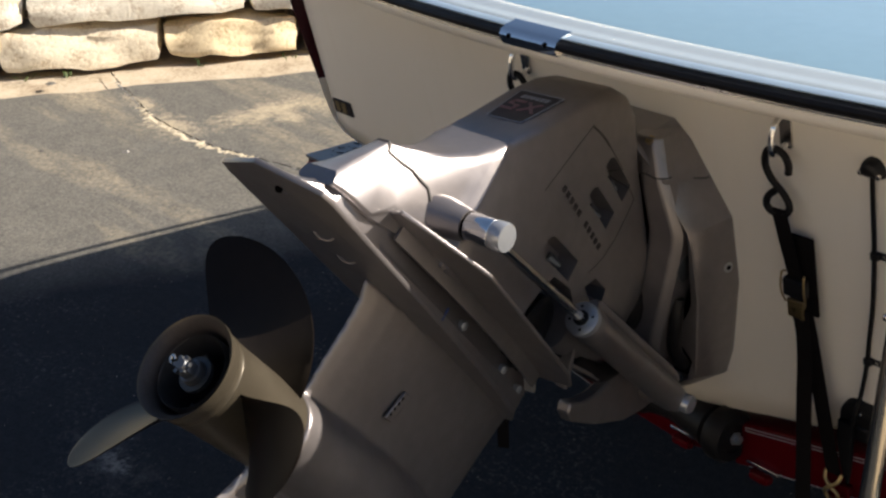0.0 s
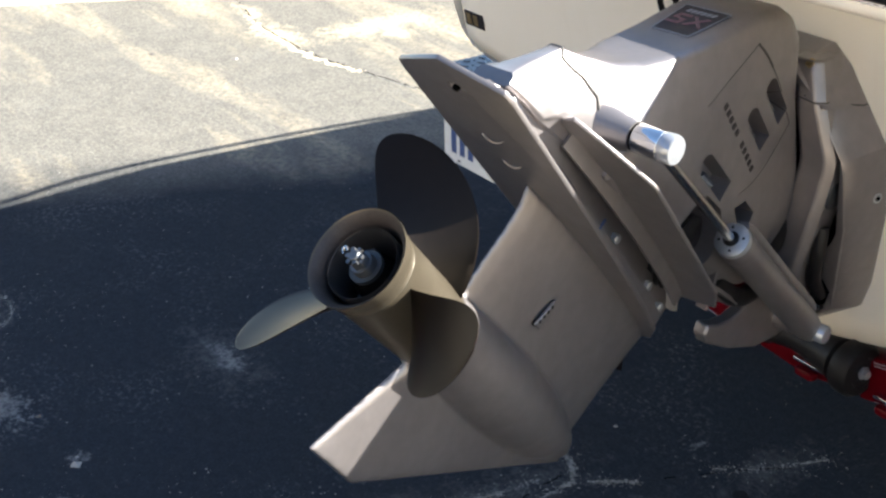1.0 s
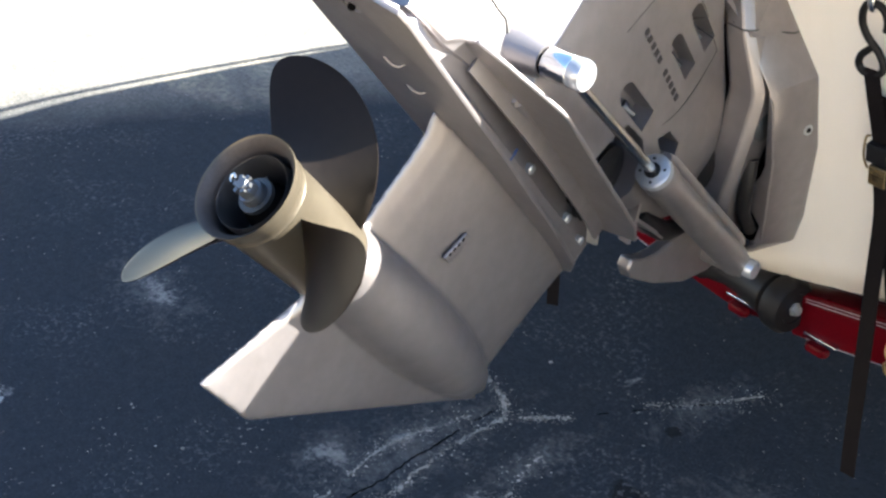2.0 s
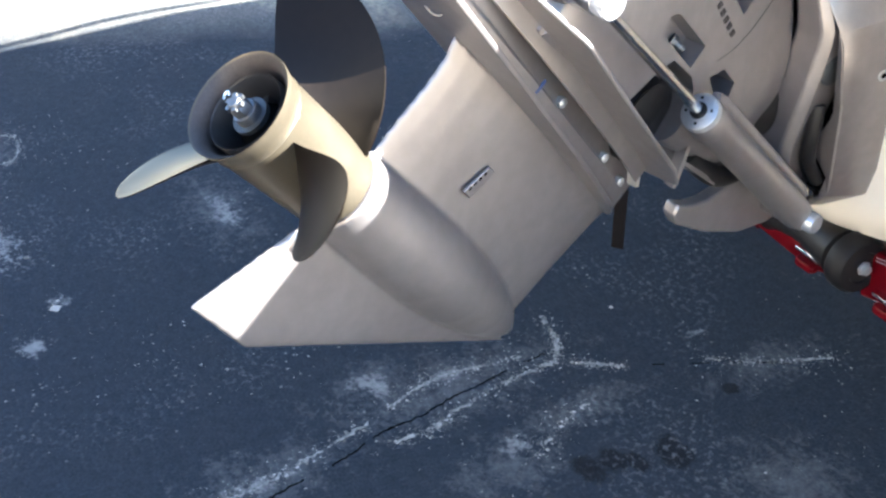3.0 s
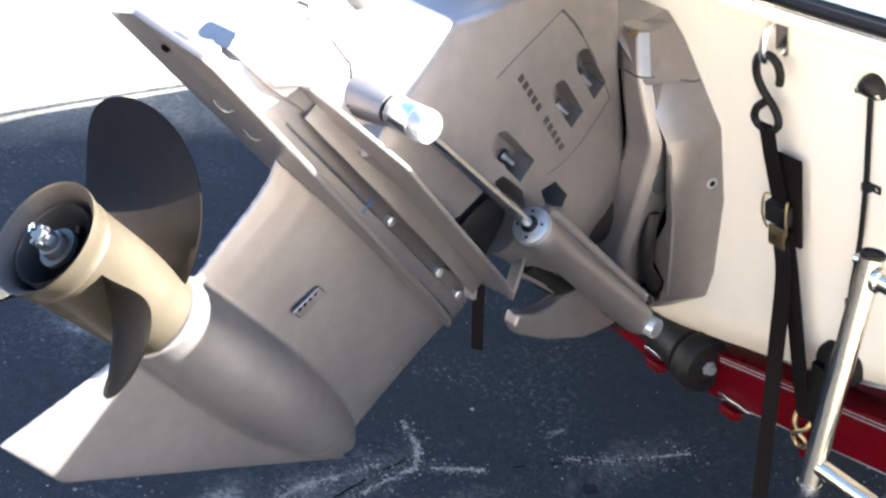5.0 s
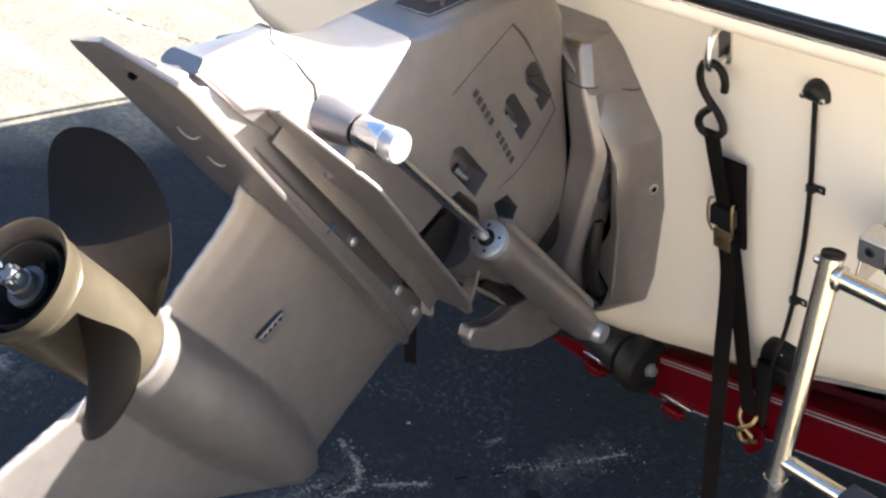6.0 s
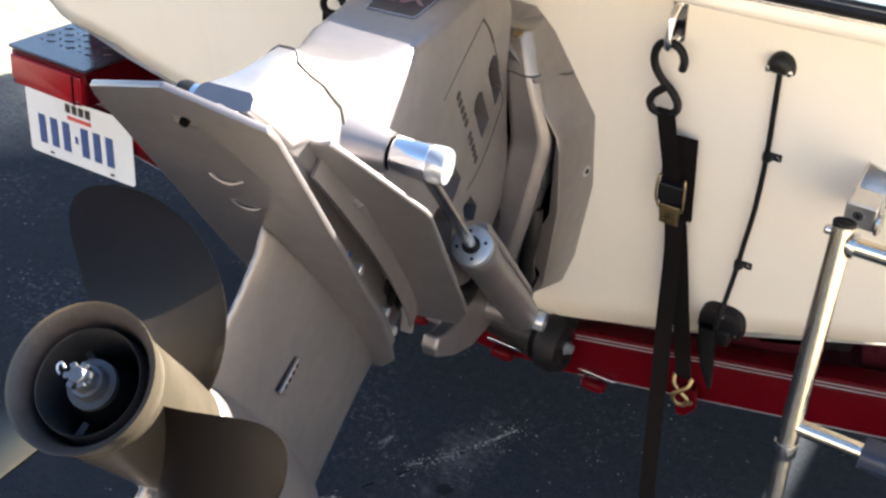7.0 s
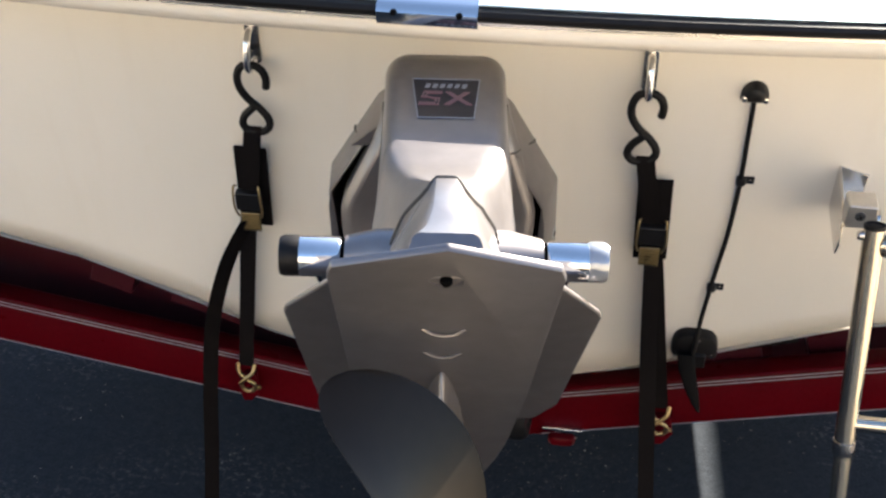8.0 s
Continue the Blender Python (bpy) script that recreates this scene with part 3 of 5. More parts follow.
sweep([(0.006, -0.004), (0.012, -0.003), (0.012, 0.001), (0.006, 0.001), (0.0, 0.0), (0.0, -0.004)], "rail_edge", STEEL, "thin bright edge of the rub rail")
sweep([(-0.006, 0.001), (0.011, 0.001), (0.016, 0.004), (0.018, 0.009), (0.015, 0.014), (0.008, 0.0165), (-0.006, 0.017)], "rub_rail", RUBBER, "black rubber rub rail")
sweep([(0.006, 0.0175), (0.007, 0.0195), (0.003, 0.021), (-0.003, 0.022), (-0.012, 0.022), (-0.012, 0.0175)], "rail_insert", INSERT, "stainless steel insert of the rub rail")
sweep([(-0.005, 0.012), (-0.008, 0.0215), (-0.013, 0.0235), (-0.022, 0.024), (-0.032, 0.023), (-0.042, 0.0235), (-0.052, 0.0265), (-0.062, 0.0265), (-0.074, 0.025), (-0.074, 0.0), (-0.05, 0.0)], "deck_edging", EDGING, "pale moulded edge of the deck")
sweep([(-0.068, 0.0), (-0.073, 0.023), (-0.085, 0.0255), (-0.30, 0.030), (-0.75, 0.030), (-0.75, -0.02), (-0.3, -0.02)], "stern_deck", DECK, "glossy pale blue-white stern deck")
sweep([(-0.008, -0.006), (0.014, -0.006), (0.020, 0.001), (0.0215, 0.009), (0.0175, 0.0165), (0.009, 0.021), (-0.012, 0.0255)], "rail_joint", CHROME, "chrome joint plate with two screws", -0.045, 0.068, 6)
for x in (-0.025, 0.048):
    part("screw", lathe((x, rail_y(x) - 0.0205, rail_z(x) + 0.009), (0, -1, 0.1), [(-0.002, 0.004), (0.0015, 0.004), (0.002, 0.002)], 12), DARK, boat)
part("deck", box(Matrix(), (-0.97, 0.45, 1.05), (0.97, 4.2, 1.165)), DECK, boat, "pale blue-white boat deck", False)


def make_shadow_coaming(s, lift=0.0):
    """An unseen raised gunwale further forward, with a thin grab rail over it, both added to cast the shadow edge."""
    line = [(0.42, 1.14), (0.50, 1.285), (0.85, 1.34), (1.3, 1.355), (1.7, 1.38), (2.15, 1.315), (2.6, 1.225), (3.2, 1.19)]
    secs = [[(s * (0.985 + a), y, z + lift + b) for a, b in ((-0.05, -0.30), (0.045, -0.30), (0.045, -0.01), (0.03, 0.0), (-0.05, -0.01))] for y, z in line]
    part("coaming", loft(secs), GEL, boat, "unseen cream raised gunwale added for its shadow", True)
    part("grab_rail", tube(curve([(s * 1.0, y, z + lift) for y, z in ((0.62, 1.315), (0.8, 1.37), (1.3, 1.415), (1.7, 1.455), (2.15, 1.395), (2.6, 1.275), (2.75, 1.21))], 6), 0.011, 10), SST, boat, "unseen thin stainless rail added for its shadow line")


make_shadow_coaming(1, 0.035)
make_shadow_coaming(-1)


def on_transom(x, z, off=0.0):
    """A pose on the transom's face: x to starboard, y up the slope, z out of it."""
    up = Vector((0, -RAKE, 1)).normalized()
    out = Vector((0, -1, -RAKE)).normalized()
    m = Matrix(((1, up.x, out.x, x), (0, up.y, out.y, transom_y(z)), (0, up.z, out.z, z), (0, 0, 0, 1)))
    return m @ Matrix.Translation((0, 0, off))


# hull number tag, its characters as bars
tag = on_transom(-0.935, 0.762)
part("number_tag", prism(rrect(0.034, 0.018, 0.002), tag, (0.001, 0.003)), DECAL, boat, "small dark tag with pale characters", False)
for i in range(2):
    part("character", box(tag, (-0.026 + i * 0.024, -0.013, 0.0032), (-0.010 + i * 0.024, 0.013, 0.0042)), BRASS, boat, "", False)

# ---- stern drive ----
STEER, TRIM = 8.3, -51.0
DRIVE = pose(0.1283, -0.905, 0.926, 0, 0, STEER) @ pose(0, 0, 0, TRIM, 0, 0)
drive = thing("stern_drive", (0.0, 0.05, 0.55), "silver-grey painted stern drive tilted up on the boat's transom", "stern drive")


def dl(points):
    return [DRIVE @ Vector(p) for p in points]


def side_m(x):
    """The plane x = const of the drive: outline axes are forward and up, depth is to starboard."""
    return DRIVE @ Matrix(((0, 0, 1, x), (1, 0, 0, 0), (0, 1, 0, 0), (0, 0, 0, 1)))


def make_lower():
    bm = lathe(DRIVE @ Vector((0, 0, 0)), DRIVE.to_3x3() @ Vector((0, 1, 0)), [(0.178, 0.05), (0.18, 0.0555), (0.22, 0.0565), (0.30, 0.060), (0.38, 0.061), (0.46, 0.056), (0.53, 0.045), (0.58, 0.030), (0.61, 0.014), (0.618, 0.0)])
    secs = []
    for z, ya, yf, w in ((-0.02, 0.20, 0.600, 0.026), (0.04, 0.192, 0.603, 0.025), (0.10, 0.190, 0.609, 0.024), (0.16, 0.191, 0.616, 0.026), (0.195, 0.188, 0.621, 0.029), (0.222, 0.178, 0.625, 0.036)):
        ring = []
        for i in range(24):
            t = i / 24 * 2 * math.pi
            c = (1 - math.cos(t)) / 2
            th = w * (1.9 * math.sqrt(max(c, 0)) * (1 - c) + 0.26 * c * math.sqrt(max(0.0, 1 - c ** 6)))
            ring.append(DRIVE @ Vector((th * (1 if t < math.pi else -1), yf + (ya - yf) * c, z)))
        secs.append(ring)
    loft(secs, True, True, bm)
    # skeg
    rows = []
    for k, w in ((0.0, 0.011), (0.35, 0.0080), (0.7, 0.0066), (1.0, 0.0058)):
        te = Vector((0.186, -0.03)).lerp(Vector((0.121, -0.205)), k)
        le = Vector((0.632, -0.016)).lerp(Vector((0.228, -0.213)), k)
        ring = []
        for i in range(16):
            t = i / 16 * 2 * math.pi
            c = (1 - math.cos(t)) / 2
            p = le.lerp(te, c)
            ring.append(DRIVE @ Vector((w * math.copysign(abs(math.sin(t)) ** 0.4, math.sin(t)), p.x, p.y)))
        rows.append(ring)
    loft(rows, True, True, bm)
    ob = part("gearcase", bm, PAINT, drive, "cast gearcase with skeg and water slots")
    fuse(ob, 0.0022, 20)
    return ob


lower = make_lower()


# plates: the wide one above the propeller and the splash plate over it
AVP = [(0.0, -0.080), (0.086, -0.047), (0.090, -0.030), (0.085, 0.17), (0.083, 0.26), (0.076, 0.40), (0.068, 0.48), (0.054, 0.56), (0.028, 0.605), (0.0, 0.618)]


def mirror(half):
    return half + [(-x, y) for x, y in half[-2:0:-1]]


flat = DRIVE @ Matrix.Translation((0, 0, 0.2235))
avp = part("ventilation_plate", prism(mirror(AVP), flat @ pose(0, 0, 0, -1.0, 0, 0), (0.0, 0.0075)), PAINT, drive, "flat plate over the propeller with slots", True, 0.0022)
holes = []
for y, w, h in ((-0.026, 0.013, 0.009),):
    holes.append(cutter(prism(rrect(w, h, h * 0.9, 5, 0, y), flat, (-0.02, 0.004))))
carve(avp, *holes)
part("slot_bolt", lathe(DRIVE @ Vector((0, -0.026, 0.219)), DRIVE.to_3x3() @ Vector((0, 0, -1)), [(-0.008, 0.005), (-0.003, 0.005), (-0.001, 0.003)], 6), DARK, drive)
for y in (0.072, 0.128):
    # pressed louvre lip under each slot
    lip = [(x, y + 0.009 - 0.006 * (x / 0.018) ** 2, 0.2225 - 0.004 * (1 - (x / 0.018) ** 2)) for x in (-0.018, -0.012, -0.006, 0.0, 0.006, 0.012, 0.018)]
    part("louvre", tube(curve(dl(lip), 3), 0.0015, 8), PAINT, avp)

# housing between the plates
secs = []
for z, g, aft in ((0.226, 0.002, -0.030), (0.246, 0.002, -0.026), (0.249, -0.008, -0.018), (0.262, -0.012, 0.010), (0.290, -0.012, 0.030)):
    half = [(0.0, aft), (0.018, aft + 0.004), (0.034, max(0.03, aft + 0.016)), (0.046, 0.12), (0.051 + g, 0.30), (0.052 + g, 0.48), (0.040 + g, 0.57), (0.020, 0.612), (0.0, 0.622)]
    secs.append([DRIVE @ Vector((x, y, z)) for x, y in mirror(half)])
part("spacer_housing", loft(secs), PAINT, drive, "", True, 0.0015)
for y, z in ((0.350, 0.256), (0.487, 0.254), (0.56, 0.252)):
    for s in (1, -1):
        part("bolt", lathe(DRIVE @ Vector((s * (0.042 if y < 0.5 else 0.034), y, z)), DRIVE.to_3x3() @ Vector((s, 0, 0)), [(-0.004, 0.0075), (0.007, 0.0075), (0.008, 0.006)], 6), ZINC, drive, "zinc hex bolt")
for s in (1, -1):
    part("line_mark", box(side_m(0.0), (0.292, 0.236, s * 0.0515), (0.296, 0.256, s * 0.053)), INK, drive, "thin blue mark", False)
SPL = [(0.0, 0.16), (0.050, 0.102), (0.074, 0.090), (0.10, 0.125), (0.149, 0.198), (0.152, 0.21), (0.140, 0.50), (0.118, 0.558), (0.05, 0.575), (0.0, 0.58)]
part("splash_plate", prism(mirror(SPL), DRIVE @ Matrix.Translation((0, 0, 0.285)), (0.0, 0.006)), PAINT, drive, "thin splash plate with clipped corners", True, 0.002)
for s in (1, -1):
    # turned-down lip along the plate's foot
    rim = [(s * 0.052, 0.13, 0.276), (s * 0.060, 0.17, 0.275), (s * 0.070, 0.25, 0.274), (s * 0.074, 0.35, 0.274), (s * 0.070, 0.48, 0.274), (s * 0.058, 0.56, 0.274)]
    part("plate_flange", strap(curve(dl(rim), 6), 0.022, DRIVE.to_3x3() @ Vector((0, 0, 1)), 0.004), PAINT, drive)
part("anode", loft([dl([(-0.022, 0.575, 0.238), (0.022, 0.575, 0.238), (0.022, 0.60, 0.285), (-0.022, 0.60, 0.285)]), dl([(-0.014, 0.612, 0.236), (0.014, 0.612, 0.236), (0.014, 0.618, 0.262), (-0.014, 0.618, 0.262)])]), ZINC, drive, "pale sacrificial anode", True, 0.003)
for s in (1, -1):
    part("side_anode", prism([(0.528, 0.284), (0.550, 0.284), (0.576, 0.262), (0.566, 0.256)], side_m(0.0), tuple(sorted((s * 0.044, s * 0.060)))), ALU, drive, "pale zinc anode block", True, 0.003)

# upper housing, lofted from the tail to the pivots
# rows: forward, crown, foot, half width, corner radius, narrowing of the crown
TAIL = [(0.012, 0.280, 0.262, 0.030, 0.006, 0.9), (0.024, 0.294, 0.262, 0.036, 0.008, 0.50), (0.042, 0.318, 0.262, 0.044, 0.007, 0.28), (0.074, 0.362, 0.262, 0.050, 0.007, 0.20), (0.100, 0.374, 0.264, 0.050, 0.010, 0.32, 0.300, 0.94),
            (0.125, 0.388, 0.268, 0.053, 0.012, 0.48, 0.300, 0.92)]
COVER = [(0.155, 0.407, 0.272, 0.055, 0.014, 0.70, 0.302, 0.92), (0.185, 0.434, 0.274, 0.058, 0.015, 0.88, 0.306, 0.92), (0.202, 0.457, 0.275, 0.064, 0.016, 0.90, 0.325, 0.90), (0.212, 0.470, 0.276, 0.075, 0.016, 0.82, 0.340, 0.95), (0.220, 0.480, 0.276, 0.077, 0.016, 0.80), (0.252, 0.527, 0.278, 0.079, 0.016, 0.80),
            (0.301, 0.606, 0.282, 0.080, 0.018, 0.83), (0.332, 0.649, 0.286, 0.080, 0.021, 0.86), (0.360, 0.675, 0.290, 0.079, 0.028, 0.90), (0.395, 0.689, 0.293, 0.079, 0.030, 0.90), (0.430, 0.688, 0.296, 0.079, 0.030, 0.90), (0.470, 0.670, 0.302, 0.079, 0.034, 0.88),
            (0.510, 0.650, 0.312, 0.078, 0.036, 0.87), (0.560, 0.628, 0.325, 0.078, 0.036, 0.88), (0.610, 0.600, 0.340, 0.078, 0.032, 0.92), (0.650, 0.572, 0.355, 0.077, 0.026, 0.96), (0.682, 0.528, 0.370, 0.075, 0.024, 1.0), (0.700, 0.460, 0.385, 0.070, 0.020, 1.0)]


def housing_ring(y, zt, zb, w, r, kt, eave=0.0, tuck=1.0):
    """One section of the housing. With an eave the flanks flare from a narrow foot out to it, and slope from there to the crown."""
    if eave:
        top, foot = kt * w, tuck * w
        right = [(w, eave), (w + (top - w) * 0.28, eave + (zt - eave) * 0.28), (w + (top - w) * 0.56, eave + (zt - eave) * 0.56), (w + (top - w) * 0.82, eave + (zt - eave) * 0.82), (top * 0.97, zt - 0.006), (top * 0.86, zt - 0.0012), (top * 0.62, zt)]
        low = [(foot * 0.5, zb), (foot * 0.9, zb), (foot, zb + 0.004), (foot, zb + (eave - zb) * 0.45), (foot + (w - foot) * 0.25, zb + (eave - zb) * 0.68), (foot + (w - foot) * 0.72, eave - 0.013), (w * 0.985, eave - 0.005)]
        ring = right + [(-x, z) for x, z in right[::-1]] + [(-x, z) for x, z in low[::-1]] + low
        return dl([(x, y, z) for x, z in ring])
    pts = []
    h, c = (zt - zb) / 2, (zt + zb) / 2
    for x, z in rrect(w, h, min(r, h * 0.95, w * 0.95), 6, 0, c):
        u = (z - zb) / (zt - zb)
        u = max(0.0, (u - 0.15) / 0.85) ** 1.2
        pts.append((x * (1 - (1 - kt) * u), y, z + 0.004 * (1 - (x / w) ** 2) * (1 if z > c else 0)))
    return dl(pts)


upper = part("upper_housing", loft([housing_ring(*s) for s in TAIL + COVER]), PAINT, drive, "silver-grey upper gear housing cover", True, 0.0, 30)
SHAPES = (((0.395, 0.421), (0.474, 0.428), 0.0175), ((0.430, 0.532), (0.500, 0.533), 0.0150), ((0.431, 0.586), (0.505, 0.586), 0.0150))
cuts = []
for (y0, z0), (y1, z1), r in SHAPES:
    for s in (1, -1):
        d = Vector((y1 - y0, z1 - z0)).normalized()
        n = Vector((-d.y, d.x))
        a0 = math.atan2(d.y, d.x)
        out = [(y0 + r * math.cos(a0 + math.pi / 2 + t), z0 + r * math.sin(a0 + math.pi / 2 + t)) for t in (math.pi * i / 10 for i in range(11))]
        out += [(y1 - n.x * r, z1 - n.y * r), (y1 + n.x * r, z1 + n.y * r)]
        deep = sorted((s * 0.042, s * 0.095))
        cuts.append(cutter(prism(out, side_m(0.0), (deep[0], deep[1]))))
for s in (1, -1):
    deep = sorted((s * 0.03, s * 0.095))
    cuts.append(cutter(prism([(0.524, 0.428), (0.54, 0.453), (0.578, 0.456), (0.586, 0.438), (0.552, 0.420)], side_m(0.0), (deep[0], deep[1]))))
for s in (1, -1):
    deep = sorted((s * 0.022, s * 0.12))
    cuts.append(cutter(prism([(0.405, 0.27), (0.415, 0.33), (0.425, 0.375), (0.436, 0.397), (0.462, 0.402), (0.490, 0.406), (0.512, 0.398), (0.53, 0.37), (0.55, 0.31), (0.55, 0.25)], side_m(0.0), (deep[0], deep[1]))))
carve(upper, *cuts)
for s in (1, -1):
    # added black plate at the hole's bottom stands for the shade inside
    part("access_recess", prism([(0.516, 0.426), (0.538, 0.460), (0.583, 0.462), (0.592, 0.438), (0.552, 0.412)], side_m(0.0), tuple(sorted((s * 0.028, s * 0.034)))), DARK, upper, "black plate standing for the shade in the access hole", False)
for (y0, z0), (y1, z1), r in SHAPES:
    for s in (1, -1):
        y, z = y0 + (y1 - y0) * 0.72, z0 + (z1 - z0) * 0.72
        nut = part("stud_nut", lathe(DRIVE @ Vector((s * 0.044, y, z)), DRIVE.to_3x3() @ Vector((s * 0.6, 0.8, 0)), [(-0.004, 0.0095), (0.002, 0.0095), (0.004, 0.0085), (0.0045, 0.007), (0.012, 0.007), (0.013, 0.005), (0.019, 0.0045)], 12), NUT, upper, "dull zinc-plated stud and nut")
for s in (1, -1):
    part("small_screw", lathe(DRIVE @ Vector((s * 0.0735, 0.351, 0.392)), DRIVE.to_3x3() @ Vector((s, 0, 0)), [(-0.003, 0.0035), (0.002, 0.0035), (0.003, 0.002)], 10), STEEL, upper)


def curve_2d(line, per=5):
    """The same line with more points on it."""
    return [(p.x, p.y) for p in curve([(a, b, 0.0) for a, b in line], per)]


bm = bmesh.new()
bm.from_mesh(upper.data)
SKIN = BVHTree.FromBMesh(bm)
bm.free()


def on_skin(p, way):
    """The place on the housing that is met from p, in the drive's own frame, along way."""
    hit = SKIN.ray_cast(DRIVE @ Vector(p), DRIVE.to_3x3() @ Vector(way))[0]
    return hit if hit else DRIVE @ Vector(p)


# seams of the removable side panels: a hairline, with an open gap at the upper corner
for s in (1, -1):
    for line, r in (([(0.316, 0.468), (0.324, 0.510), (0.333, 0.555), (0.341, 0.597)], 0.0008), ([(0.341, 0.597), (0.372, 0.602), (0.400, 0.603)], 0.0020), ([(0.400, 0.603), (0.46, 0.602), (0.53, 0.594)], 0.0009), ([(0.532, 0.594), (0.536, 0.550), (0.536, 0.517)], 0.0010), ([(0.536, 0.517), (0.53, 0.482), (0.515, 0.449)], 0.0007)):
        part("panel_seam", tube([on_skin((s * 0.2, y, z), (-s, 0, 0)) for y, z in curve_2d(line)], r, 6), SEAM, upper, "fine dark seam of the side panel")

# seam between the tail and the cover
seam = [on_skin((-0.0705, 0.205 + 0.004, 0.31), (1, 0, 0))]
for i in range(29):
    x = -0.056 + 0.004 * i
    seam.append(on_skin((x, 0.076 + max(0.0, abs(x) - 0.016) * 2.3, 0.60), (0, 0, -1)))
part("seam", tube(seam[1:], 0.0027, 6), SEAM, upper, "dark seam of the cover")

# decal on the crown: plain shapes in its colours
dc = DRIVE @ Matrix(((1, 0, 0, 0), (0, 0.518, -0.855, 0.2735), (0, 0.855, 0.518, 0.5625), (0, 0, 0, 1)))
LABEL = [(-0.030, -0.045), (0.030, -0.045), (0.038, 0.045), (-0.038, 0.045)]
part("decal", prism(LABEL, dc, (-0.004, 0.0022)), DECAL, upper, "black trapezoid decal with pink and silver shapes", False)
for a, b in zip(LABEL, LABEL[1:] + LABEL[:1]):
    part("decal_border", tube([dc @ Vector((a[0], a[1], 0.0024)), dc @ Vector((b[0], b[1], 0.0024))], 0.0007, 6), SILVER, upper)
for i in range(6):
    x = -0.024 + i * 0.0082
    part("decal_mark", prism([(x, 0.024), (x + 0.005, 0.024), (x + 0.0072, 0.033), (x + 0.0022, 0.033)], dc, (0.0020, 0.0030)), SILVER, upper, "", False)


def decal_stroke(*pts):
    part("decal_mark", strap([dc @ Vector((x, y, 0.0028)) for x, y in pts], 0.0012, dc.to_3x3() @ Vector((0, 0, 1)), 0.0022), PINK, upper)


for k in (0.0, 0.0035):
    decal_stroke((-0.004, 0.014 - k), (-0.024 + k, 0.014 - k), (-0.027 + k, 0.001 + k), (-0.007 - k, -0.001 - k), (-0.009 - k, -0.016 + k), (-0.030, -0.016 + k))
    decal_stroke((-0.001 + k, -0.016), (0.022 + k, 0.014))
    decal_stroke((0.000 + k, 0.014), (0.024 + k, -0.016))
# brand lettering on both sides as plain bars
for s in (1, -1):
    for i in range(11):
        if i == 5:
            continue
        y, z = 0.348 + i * 0.0152, 0.4955 - i * 0.0006
        p = on_skin((s * 0.2, y + 0.004, z), (-s, 0, 0))
        m = side_m(0.0).copy()
        m.translation = p
        part("letter_bar", box(m, (-0.0042, -0.0046, -0.0012), (0.0042, 0.0046, 0.0012)), GREYINK, upper, "", False)


